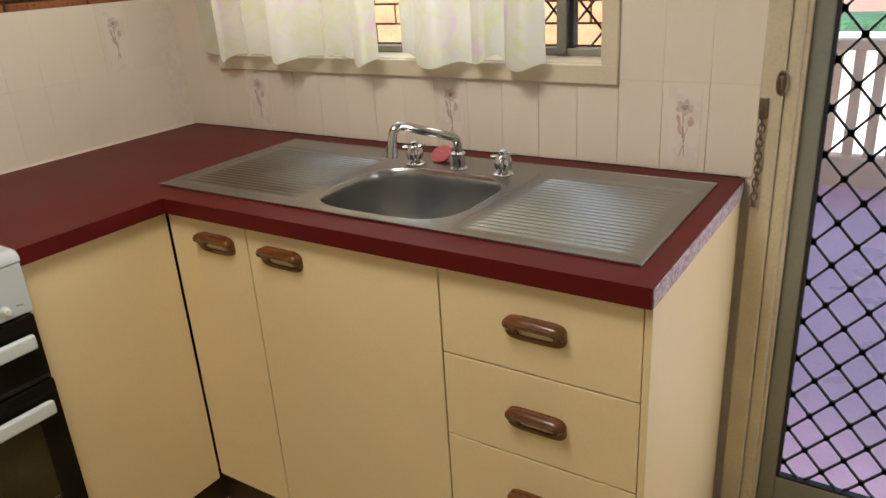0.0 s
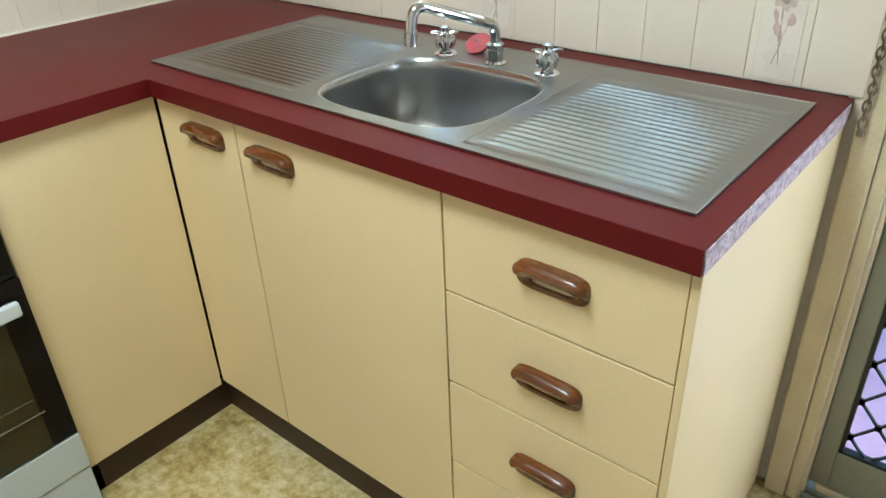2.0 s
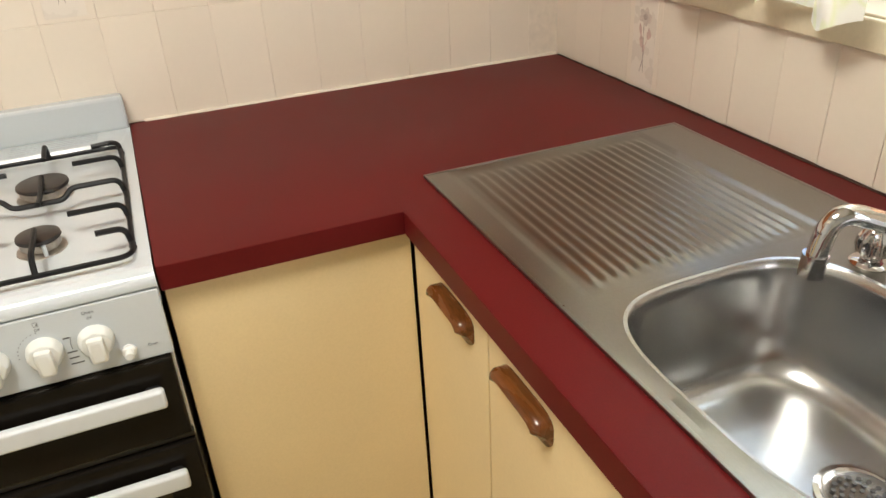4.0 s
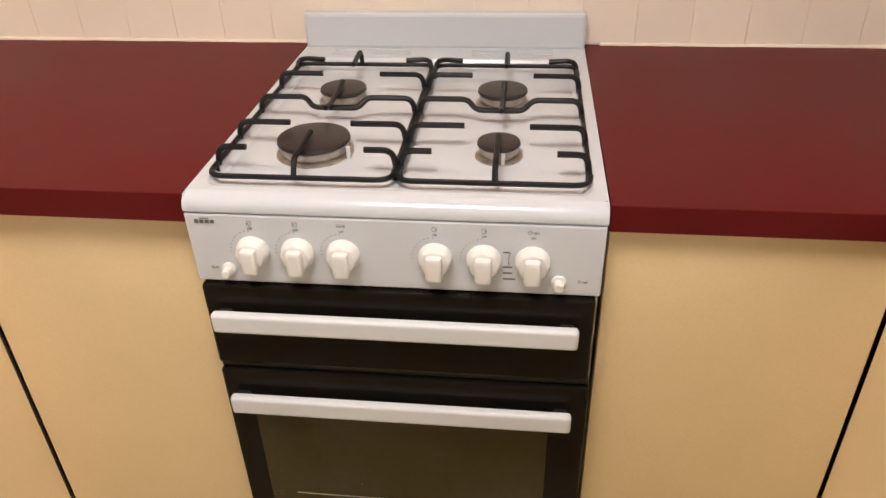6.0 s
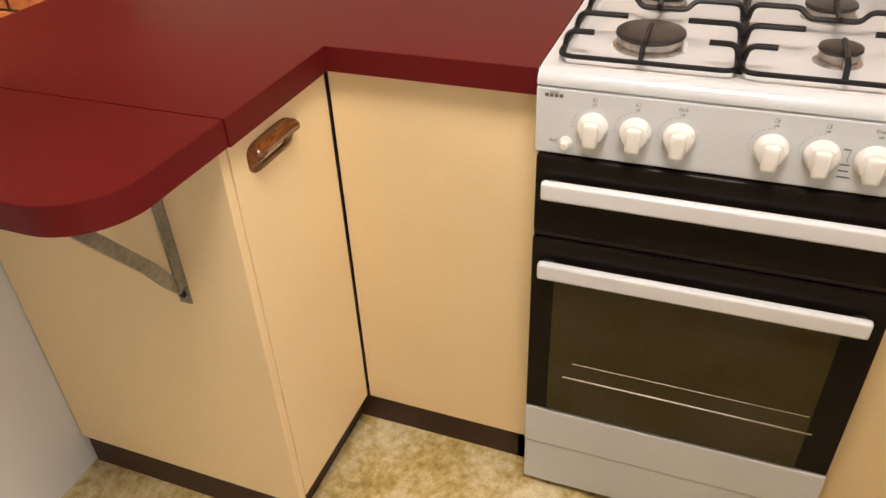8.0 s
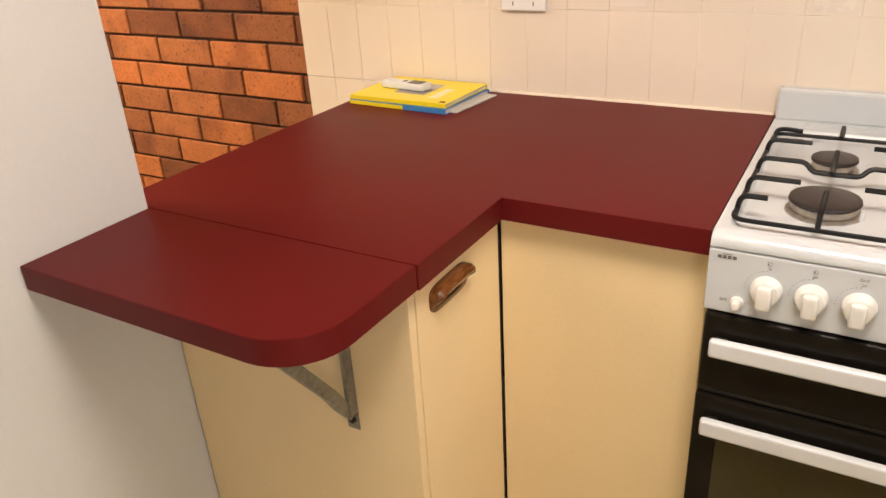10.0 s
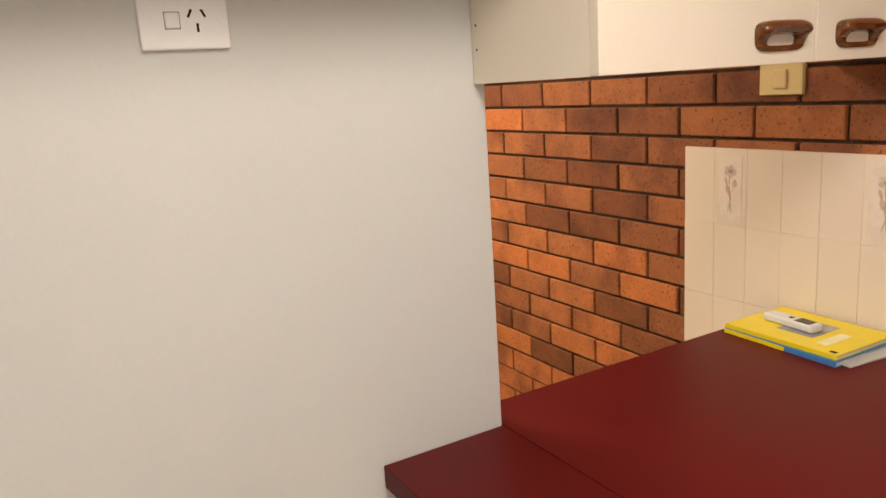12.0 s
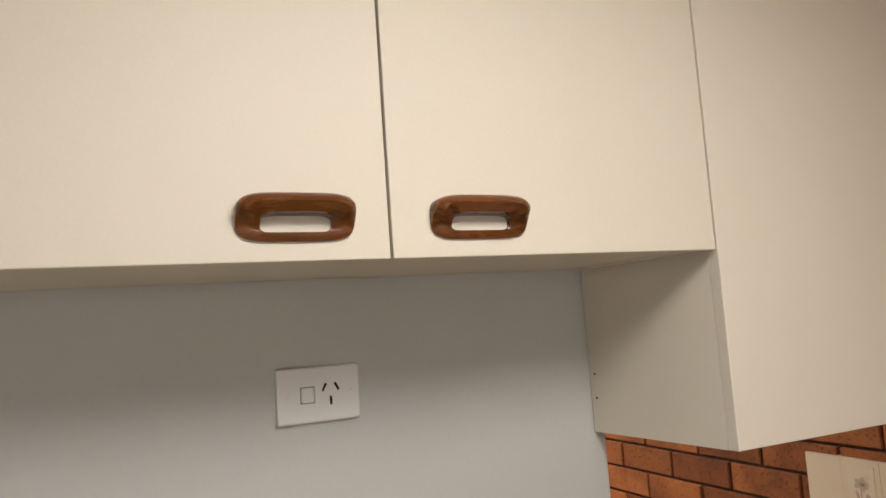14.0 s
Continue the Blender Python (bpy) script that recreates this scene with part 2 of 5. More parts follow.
def floor_material():
    m = material("mottled_vinyl_floor", (0.36, 0.28, 0.13), 0.42, vary=0.3, scale=9, fine=55, bump=0.15, dist=0.001)
    nt = m.node_tree
    nodes, link = nt.nodes, nt.links.new
    bsdf = nodes["Principled BSDF"]
    geo = nodes.new("ShaderNodeNewGeometry")
    a, b = nodes.new("ShaderNodeTexNoise"), nodes.new("ShaderNodeTexNoise")
    a.inputs["Scale"].default_value, a.inputs["Detail"].default_value, a.inputs["Roughness"].default_value = 42, 6, 0.7
    b.inputs["Scale"].default_value, b.inputs["Detail"].default_value = 7, 3
    link(geo.outputs["Position"], a.inputs["Vector"])
    link(geo.outputs["Position"], b.inputs["Vector"])
    add = nodes.new("ShaderNodeMath")
    add.operation = "MULTIPLY_ADD"
    add.inputs[1].default_value = 0.45
    link(b.outputs["Fac"], add.inputs[0])
    sub = nodes.new("ShaderNodeMath")
    sub.operation = "MULTIPLY"
    sub.inputs[1].default_value = 0.55
    link(a.outputs["Fac"], sub.inputs[0])
    link(sub.outputs[0], add.inputs[2])
    ramp = nodes.new("ShaderNodeValToRGB")
    els = ramp.color_ramp.elements
    els[0].position, els[0].color = 0.36, (0.22, 0.150, 0.044, 1)
    els[1].position, els[1].color = 0.66, (0.76, 0.68, 0.47, 1)
    els.new(0.46).color = (0.44, 0.33, 0.115, 1)
    els.new(0.55).color = (0.60, 0.505, 0.28, 1)
    link(add.outputs[0], ramp.inputs[0])
    link(ramp.outputs[0], bsdf.inputs["Base Color"])
    return m


FLOOR = floor_material()


def curtain_material():
    m = bpy.data.materials.new("printed_curtain_cloth")
    m.use_nodes = True
    nt = m.node_tree
    nodes, link = nt.nodes, nt.links.new
    bsdf = nodes["Principled BSDF"]
    bsdf.inputs["Roughness"].default_value = 0.9
    geo = nodes.new("ShaderNodeNewGeometry")

    def blotch(scale, lo, hi, off, line=False):
        mp = nodes.new("ShaderNodeMapping")
        mp.inputs["Location"].default_value = off
        n = nodes.new("ShaderNodeTexNoise")
        n.inputs["Scale"].default_value, n.inputs["Detail"].default_value, n.inputs["Distortion"].default_value = scale, 2, 1.5
        r = nodes.new("ShaderNodeValToRGB")
        r.color_ramp.elements[0].position, r.color_ramp.elements[1].position = lo, hi
        link(geo.outputs["Position"], mp.inputs["Vector"])
        link(mp.outputs[0], n.inputs["Vector"])
        link(n.outputs["Fac"], r.inputs[0])
        if line:
            r.color_ramp.elements.new((lo + hi) / 2).color = (1, 1, 1, 1)
            r.color_ramp.elements[2].color = (0, 0, 0, 1)
        return r.outputs[0]

    color = None
    for tint, args in (((0.87, 0.77, 0.81, 1), (6, 0.60, 0.76, (3, 1, 0))), ((0.83, 0.85, 0.64, 1), (7, 0.50, 0.60, (0, 5, 2), True)), ((0.83, 0.85, 0.66, 1), (11, 0.64, 0.74, (5, 2, 1))),
                       ((0.88, 0.86, 0.70, 1), (8, 0.64, 0.74, (7, 0, 4)))):
        mix = nodes.new("ShaderNodeMix")
        mix.data_type = "RGBA"
        link(blotch(*args), mix.inputs["Factor"])
        if color is None:
            mix.inputs["A"].default_value = (0.88, 0.87, 0.80, 1)
        else:
            link(color, mix.inputs["A"])
        mix.inputs["B"].default_value = tint
        color = mix.outputs["Result"]
    link(color, bsdf.inputs["Base Color"])
    trans = nodes.new("ShaderNodeBsdfTranslucent")
    link(color, trans.inputs["Color"])
    both = nodes.new("ShaderNodeMixShader")
    both.inputs[0].default_value = 0.55
    link(bsdf.outputs[0], both.inputs[1])
    link(trans.outputs[0], both.inputs[2])
    link(both.outputs[0], nodes["Material Output"].inputs["Surface"])
    return m


CURTAIN = curtain_material()


def glass_material():
    m = bpy.data.materials.new("window_glass")
    m.use_nodes = True
    b = m.node_tree.nodes["Principled BSDF"]
    b.inputs["Base Color"].default_value = (1, 1, 1, 1)
    b.inputs["Roughness"].default_value = 0.02
    b.inputs["Transmission Weight"].default_value = 1.0
    b.inputs["IOR"].default_value = 1.05
    return m


GLASS = glass_material()


def lamp_material():
    m = bpy.data.materials.new("lit_diffuser")
    m.use_nodes = True
    b = m.node_tree.nodes["Principled BSDF"]
    b.inputs["Base Color"].default_value = (0.8, 0.78, 0.72, 1)
    b.inputs["Emission Color"].default_value = (1.0, 0.82, 0.58, 1)
    b.inputs["Emission Strength"].default_value = 2.0
    return m


LIT = lamp_material()

# ---------------------------------------------------------------- building blocks
ORIGIN = {}


def box(x0, x1, y0, y1, z0, z1, bevel=0.0, seg=2):
    bm = bmesh.new()
    bmesh.ops.create_cube(bm, size=1.0)
    for v in bm.verts:
        v.co = Vector(((x0 + x1) / 2 + v.co.x * (x1 - x0), (y0 + y1) / 2 + v.co.y * (y1 - y0), (z0 + z1) / 2 + v.co.z * (z1 - z0)))
    if bevel:
        bmesh.ops.bevel(bm, geom=bm.edges[:], offset=bevel, segments=seg, profile=0.5, affect="EDGES")
    return bm


def prism(points, z0, z1, bevel=0.0, seg=2):
    """A flat plate with the outline points (x, y), counter-clockwise."""
    bm = bmesh.new()
    low = [bm.verts.new((x, y, z0)) for x, y in points]
    top = [bm.verts.new((x, y, z1)) for x, y in points]
    n = len(points)
    bm.faces.new(top)
    bm.faces.new(low[::-1])
    for i in range(n):
        bm.faces.new((low[i], low[(i + 1) % n], top[(i + 1) % n], top[i]))
    if bevel:
        edges = [e for e in bm.edges if abs(e.verts[0].co.z - e.verts[1].co.z) < 1e-6]
        bmesh.ops.bevel(bm, geom=edges, offset=bevel, segments=seg, profile=0.5, affect="EDGES")
    return bm


def loft(loops, cap_first=False, cap_last=False, closed=True):
    """A skin over loops of equally many points."""
    bm = bmesh.new()
    rows = [[bm.verts.new(p) for p in loop] for loop in loops]
    n = len(rows[0])
    for a, b in zip(rows, rows[1:]):
        for i in range(n if closed else n - 1):
            j = (i + 1) % n
            bm.faces.new((a[i], a[j], b[j], b[i]))
    if cap_first:
        bm.faces.new(rows[0][::-1])
    if cap_last:
        bm.faces.new(rows[-1])
    bmesh.ops.recalc_face_normals(bm, faces=bm.faces[:])
    return bm


def turned(profile, x, y, n=32, squash=1.0):
    """A round body from (radius, z) pairs."""
    loops = [[(x + r * math.cos(2 * math.pi * i / n), y + r * squash * math.sin(2 * math.pi * i / n), z) for i in range(n)] for r, z in profile]
    return loft(loops, True, True)


def tube(points, radius, n=12, cap=True):
    """A round bar along a line of points; radius may be one number or one per point."""
    pts = [Vector(p) for p in points]
    radii = radius if isinstance(radius, (list, tuple)) else [radius] * len(pts)
    loops, side = [], None
    for i, p in enumerate(pts):
        way = (pts[min(i + 1, len(pts) - 1)] - pts[max(i - 1, 0)]).normalized()
        if side is None:
            side = way.orthogonal().normalized()
        side = (side - way * side.dot(way)).normalized()
        up = way.cross(side)
        loops.append([p + (side * math.cos(2 * math.pi * k / n) + up * math.sin(2 * math.pi * k / n)) * radii[i] for k in range(n)])
    return loft(loops, cap, cap)


def rounded_path(points, r, steps=6):
    """A line with its inner corners rounded."""
    pts = [Vector(p) for p in points]
    out = [pts[0]]
    for a, b, c in zip(pts, pts[1:], pts[2:]):
        d = min(r, (b - a).length * 0.49, (c - b).length * 0.49)
        p, q = b + (a - b).normalized() * d, b + (c - b).normalized() * d
        for i in range(steps + 1):
            s = i / steps
            out.append(p * (1 - s) ** 2 + b * 2 * s * (1 - s) + q * s * s)
    return out + [pts[-1]]


def joined(*bms):
    me = bpy.data.meshes.new("tmp")
    out = bmesh.new()
    for bm in bms:
        bm.to_mesh(me)
        bm.free()
        out.from_mesh(me)
        me.clear_geometry()
    bpy.data.meshes.remove(me)
    return out


def mesh_of(name, bm, mat, smooth=True):
    me = bpy.data.meshes.new(name)
    bm.normal_update()
    bm.to_mesh(me)
    bm.free()
    me.materials.append(mat)
    if smooth:
        me.polygons.foreach_set("use_smooth", [True] * len(me.polygons))
        me.set_sharp_from_angle(angle=radians(35))
        if smooth != "all":
            me.polygons.foreach_set("use_smooth", [p.area < 3e-4 for p in me.polygons])
    return me


def thing(name, at, label, category, group="", kind=""):
    ob = new(name)
    ob.empty_display_size = 0.05
    ob.location = at
    ORIGIN[ob] = Vector(at)
    return tagged(ob, label, category, group, kind)


def part(name, bm, mat, parent, label="", smooth=True):
    at = ORIGIN[parent]
    bm.transform(Matrix.Translation(-at))
    ob = new(name, mesh_of(name, bm, mat, smooth))
    ob.parent = parent
    ORIGIN[ob] = at
    return tagged(ob, label)


def solid(name, bm, mat, label, category, kind="", group="", smooth=True, at=(0, 0, 0)):
    bm.transform(Matrix.Translation(-Vector(at)))
    ob = new(name, mesh_of(name, bm, mat, smooth))
    ob.location = at
    ORIGIN[ob] = Vector(at)
    return tagged(ob, label, category, group, kind)


def spun(bm, at, turn):
    """Turns a mesh built round the origin and sets it in place."""
    bm.transform(Matrix.Translation(at) @ turn)
    return bm


# ---------------------------------------------------------------- the plan, in metres
WEST, NORTH, SOUTH = -2.168, 1.705, -0.702   # tile face, tile face, partition face
BRICK_X, EAST, TOP = -2.180, 1.25, 2.40
BACK = -3.9                                  # far end of the dining room
BENCH_Z, SLAB = 0.90, 0.041
FRONT_N, FRONT_W = 1.082, -1.535             # bench fronts
WALL_END = -1.256                            # the partition stops here
PART_T = 0.088

solid("floor", box(BRICK_X - 0.1, EAST, BACK, NORTH + 0.02, -0.12, 0.0), FLOOR, "mottled olive and tan sheet vinyl floor", "floor", "structure")
solid("ceiling", box(BRICK_X - 0.1, EAST + 0.1, BACK - 0.1, NORTH + 0.12, TOP, TOP + 0.1), CEILING, "plain white painted ceiling", "ceiling", "structure")

wall_west = solid("wall_west", box(BRICK_X - 0.12, BRICK_X - 0.010, BACK - 0.1, NORTH + 0.12, -0.1, TOP), MORTAR,
                  "brown and orange face brick wall with dark joints, tiled behind the bench", "wall", "structure")

# north wall with the window and the door cut through
WIN = (-1.950, -0.716, 1.130, 2.02)
DOOR = (-0.304, 0.560, 0.0, 2.06)
Y0, Y1 = NORTH + 0.006, NORTH + 0.12
wall_north = solid("wall_north", joined(
    box(BRICK_X - 0.01, WIN[0], Y0, Y1, 0, TOP), box(WIN[0], WIN[1], Y0, Y1, 0, WIN[2]), box(WIN[0], WIN[1], Y0, Y1, WIN[3], TOP),
    box(WIN[1], DOOR[0], Y0, Y1, 0, TOP), box(DOOR[0], DOOR[1], Y0, Y1, DOOR[3], TOP), box(DOOR[1], EAST, Y0, Y1, 0, TOP)),
    GROUT, "wall behind the sink, tiled in ivory", "wall", "structure", smooth=False)
solid("wall_east", box(EAST, EAST + 0.1, BACK - 0.1, NORTH + 0.12, -0.1, TOP), WALL, "plain white painted wall", "wall", "structure")
solid("wall_back", box(BRICK_X, EAST, BACK - 0.1, BACK, -0.1, TOP), WALL, "plain white painted wall of the dining end", "wall", "structure")
solid("wall_south", joined(box(WALL_END, EAST, SOUTH - PART_T, SOUTH, 0, TOP, 0.003), box(BRICK_X, WALL_END - 0.0005, SOUTH - PART_T, SOUTH - 0.003, 1.64, TOP), box(-1.30, WALL_END - 0.0005, SOUTH - PART_T, SOUTH - 0.003, 1.516, 1.6395),
                           box(BRICK_X, WALL_END - 0.0005, SOUTH - PART_T, SOUTH - 0.003, 0, BENCH_Z - SLAB - 0.002)),
      WALL, "smooth white painted partition with a serving opening over the bench", "wall", "structure", smooth=False)

# ---------------------------------------------------------------- door and patio
def screen_door():
    x0, x1, z0, z1, y = DOOR[0] + 0.008, DOOR[1] - 0.022, 0.045, DOOR[3] - 0.02, NORTH + 0.015
    d = thing("door_1", (0.13, y, 0.0), "closed grey aluminium security screen door with black diamond mesh", "door", kind="structure")
    w = 0.038
    part("frame", joined(box(x0, x0 + w, y, y + 0.03, z0, z1, 0.003), box(x1 - w, x1, y, y + 0.03, z0, z1, 0.003),
                         box(x0 + w, x1 - w, y, y + 0.03, z0, z0 + 0.105, 0.003), box(x0 + w, x1 - w, y, y + 0.03, z1 - 0.07, z1, 0.003)),
         ALUMINIUM, d, "grey aluminium frame")
    a, b, c, e = x0 + w, x1 - w, z0 + 0.105, z1 - 0.07
    part("gasket", joined(box(a, a + 0.008, y + 0.002, y + 0.02, c, e), box(b - 0.007, b, y + 0.002, y + 0.02, c, e),
                          box(a, b, y + 0.002, y + 0.02, c, c + 0.006), box(a, b, y + 0.002, y + 0.02, e - 0.006, e)), BLACK_METAL, d, "black edge seal")
    bm = bmesh.new()
    hx, hz = 0.0417, 0.0479
    yy = y + 0.014

    def bar(p, q, wid):
        v = Vector((q[0] - p[0], 0, q[1] - p[1]))
        nrm = Vector((-v.z, 0, v.x)).normalized() * wid / 2
        for f, t in ((yy - 0.003, yy + 0.003),):
            vs = [bm.verts.new((pt[0] + s * nrm.x, dep, pt[1] + s * nrm.z)) for dep in (f, t) for pt, s in ((p, -1), (p, 1), (q, 1), (q, -1))]
            for idx in ((0, 1, 2, 3), (7, 6, 5, 4), (0, 4, 5, 1), (1, 5, 6, 2), (2, 6, 7, 3), (3, 7, 4, 0)):
                bm.faces.new([vs[k] for k in idx])

    for i in range(-3, 22):
        for j in range(-8, 36):
            if (i + j) % 2:
                continue
            p = (-0.2045 + hx * i, 0.4305 + hz * j)
            if not (a < p[0] < b and c < p[1] < e):
                continue
            bar((p[0] - 0.007, p[1]), (p[0] + 0.007, p[1]), 0.015)
            for sx in (-1, 1):
                for sz in (-1, 1):
                    q = (p[0] + sx * hx, p[1] + sz * hz)
                    m1 = (p[0] + sx * hx / 2, p[1] + sz * hz / 2)
                    m1 = (max(a, min(b, m1[0])), max(c, min(e, m1[1])))
                    bar(p, m1, 0.0048)
                    if not (a < q[0] < b and c < q[1] < e):
                        q2 = (max(a, min(b, q[0])), max(c, min(e, q[1])))
                        bar(m1, q2, 0.0048)
    bmesh.ops.recalc_face_normals(bm, faces=bm.faces[:])
    tagged(part("diamond_mesh", bm, BLACK_METAL, d, "black diamond security mesh", smooth=False), kind="stuff")
    return d


screen_door()
f = thing("door_frame", (0.13, NORTH, 0.0), "cream painted timber door surround with worn gloss paint", "door frame", kind="structure")
part("architrave", joined(box(-0.374, -0.330, NORTH - 0.022, NORTH + 0.006, 0, 2.13, 0.004), box(-0.330, -0.304, NORTH - 0.014, NORTH + 0.006, 0, 2.11, 0.005)), DOOR_TRIM, f)
part("jamb", joined(box(DOOR[0] - 0.001, DOOR[0] + 0.008, NORTH - 0.006, NORTH + 0.11, 0, DOOR[3], 0.002), box(DOOR[1] - 0.02, DOOR[1], NORTH - 0.004, NORTH + 0.11, 0, DOOR[3], 0.002)), DOOR_TRIM, f)
part("architrave", box(DOOR[1], DOOR[1] + 0.06, NORTH - 0.02, NORTH + 0.005, 0, 2.13, 0.004), DOOR_TRIM, f)
part("architrave", box(-0.30, DOOR[1], NORTH - 0.02, NORTH + 0.005, 2.06, 2.13, 0.004), DOOR_TRIM, f)
sill = thing("door_sill", (0.13, NORTH + 0.02, 0.0), "grooved metal door track on the floor", "door sill", kind="structure")
part("track", joined(box(-0.30, 0.56, NORTH - 0.022, NORTH + 0.09, 0, 0.016, 0.002), box(-0.30, 0.56, NORTH - 0.012, NORTH - 0.006, 0.014, 0.026, 0.001),
                     box(-0.30, 0.56, NORTH + 0.002, NORTH + 0.008, 0.014, 0.030, 0.001)), ALUMINIUM, sill)
part("weather_bar", box(-0.28, 0.54, NORTH + 0.012, NORTH + 0.05, 0.016, 0.043, 0.003), DOOR_TRIM, sill)


def door_chain():
    c = thing("door_chain", (-0.363, NORTH - 0.03, 1.0), "tarnished brass safety chain hanging from the door surround", "chain")
    part("anchor_plate", box(-0.372, -0.354, NORTH - 0.027, NORTH - 0.022, 1.035, 1.078, 0.002), CHAIN, c)
    for i in range(13):
        z = 1.045 - i * 0.0145
        ring = [(0.0062 * math.cos(a), 0, 0.0105 * math.sin(a)) for a in [2 * math.pi * k / 14 for k in range(15)]]
        bm = tube(ring, 0.0018, 6, False)
        part("link", spun(bm, (-0.363 + 0.001 * math.sin(i), NORTH - 0.031 , z), Matrix.Rotation(radians(90 * (i % 2) + 20), 4, "Z")), CHAIN, c)
    part("end_stud", turned([(0.001, 0.846), (0.006, 0.849), (0.007, 0.855), (0.004, 0.862)], -0.363, NORTH - 0.031, 12), CHAIN, c)
    k = thing("door_latch", (-0.334, NORTH - 0.022, 1.108), "small oval brass latch plate on the door surround", "latch")
    ring = [(0.008 * math.cos(a), 0, 0.022 * math.sin(a)) for a in [2 * math.pi * q / 20 for q in range(21)]]
    part("plate", spun(tube(ring, 0.0035, 8, False), (-0.334, NORTH - 0.024, 1.108), Matrix.Identity(4)), CHAIN, k)
    part("tongue", box(-0.339, -0.329, NORTH - 0.027, NORTH - 0.0215, 1.093, 1.123, 0.002), CHAIN, k)


door_chain()

solid("ground", box(-40, 40, Y1, 60, -0.30, -0.09), LAWN, "green lawn reaching away behind the house", "ground", "structure")
solid("patio", box(-3.2, 3.6, Y1 + 0.001, 4.95, -0.25, -0.05), PATIO, "pale mauve patio paving", "paving", "structure")
b = thing("balustrade", (0.0, 4.98, -0.09), "cream painted balustrade with vertical slats on a low wall", "fence")
part("low_wall", box(-1.2, 3.4, 4.90, 5.02, -0.09, 0.13, 0.01), FENCE, b)
part("top_rail", box(-1.2, 3.4, 4.91, 5.01, 0.74, 0.80, 0.01), FENCE, b)
for i in range(40):
    x = -1.15 + i * 0.112
    part("slat", box(x, x + 0.056, 4.94, 4.98, 0.13, 0.74, 0.004), FENCE, b)
# Unseen roof and side wall, added to keep direct sun off the patio.
solid("patio_shade_roof", box(-0.62, 3.8, Y1 + 0.002, 4.9, 2.42, 2.50), CEILING, "plain white roof added out of view to shade the patio", "roof", "structure")
solid("patio_shade_wall", box(-0.74, -0.62, Y1 + 0.002, 4.88, -0.048, 2.415), CEILING, "plain white wall added out of view to block sun from the patio", "wall", "structure")
solid("path", box(-6, 9, 5.03, 6.895, -0.2, -0.082), CEILING, "pale concrete path behind the balustrade", "path", "structure")
solid("boundary_wall", box(-6, 9, 6.9, 7.1, -0.1, 0.60, 0.02), CEILING, "sunlit white rendered boundary wall", "wall", "structure")
solid("hedge", box(-6, 9, 9.0, 10.0, -0.1, 0.50, 0.12), HEDGE, "clipped green hedge behind the boundary wall", "hedge", at=(1.5, 9.5, -0.09))
solid("neighbour_wall", box(-8, 12, 14.0, 14.3, -0.1, 2.6, 0.02), ROOFING, "pink rendered neighbouring wall", "wall", "structure")

# outside the window
carport = solid("wall_outside", box(-4.2, -0.9, 3.05, 3.17, -0.1, 2.0), MORTAR, "sunlit orange brick wall outside the window", "wall", "structure")

# ---------------------------------------------------------------- window
w = thing("window_1", (-1.32, NORTH, WIN[2]), "sliding window with cream painted surround above the sink", "window", kind="structure")
part("surround", joined(box(WIN[0] - 0.035, WIN[1] + 0.038, NORTH - 0.012, NORTH + 0.008, WIN[2] - 0.042, WIN[2] + 0.002, 0.003),
                        box(WIN[1], WIN[1] + 0.038, NORTH - 0.012, NORTH + 0.008, WIN[2], WIN[3], 0.003),
                        box(WIN[0] - 0.035, WIN[0], NORTH - 0.012, NORTH + 0.008, WIN[2], WIN[3], 0.003)), TRIM, w, "cream painted timber surround")
part("window_sill", box(WIN[0], WIN[1], NORTH - 0.004, NORTH + 0.125, WIN[2] - 0.004, WIN[2] + 0.006, 0.002), TRIM, w)
part("reveal", joined(box(WIN[0], WIN[0] + 0.006, NORTH, NORTH + 0.12, WIN[2], WIN[3]), box(WIN[1] - 0.006, WIN[1], NORTH, NORTH + 0.12, WIN[2], WIN[3])), TRIM, w)
yw = NORTH + 0.085
part("window_frame", joined(box(WIN[0], WIN[1], yw, yw + 0.03, WIN[2] + 0.006, WIN[2] + 0.024, 0.002), box(WIN[0], WIN[1], yw, yw + 0.03, WIN[3] - 0.04, WIN[3], 0.002),
                            box(WIN[0] + 0.006, WIN[0] + 0.035, yw, yw + 0.03, WIN[2], WIN[3], 0.002), box(WIN[1] - 0.035, WIN[1] - 0.006, yw, yw + 0.03, WIN[2], WIN[3], 0.002)), ALUMINIUM, w)
part("mullion", box(-0.868, -0.842, yw - 0.006, yw + 0.034, WIN[2] + 0.012, WIN[3], 0.002), ALUMINIUM, w)
part("mullion", box(-0.838, -0.828, yw + 0.004, yw + 0.034, WIN[2] + 0.012, WIN[3], 0.002), BLACK_METAL, w)
for x0, x1 in ((WIN[0] + 0.035, -0.868), (-0.842, WIN[1] - 0.035)):
    pane = part("pane", box(x0, x1, yw + 0.013, yw + 0.016, WIN[2] + 0.024, WIN[3] - 0.04), GLASS, w, "clear glass", smooth=False)
    pane.visible_shadow = False
bars = []
for i in range(0, 8):
    for j in range(0, 18):
        if (i + j) % 2 == 0:
            cx, cz = -0.985 + 0.0435 * i, 1.1405 + 0.0495 * j
            for s in (-1, 1):
                p, q = (cx, yw + 0.045, cz), (cx + 0.0435, yw + 0.045, cz + s * 0.0495)
                if q[0] < WIN[1] - 0.01 and WIN[2] + 0.02 < q[2] < WIN[3]:
                    bars.append(tube([p, q], 0.0032, 5))
tagged(part("security_mesh", joined(*bars), BLACK_METAL, w, "black diamond security mesh"), kind="stuff")


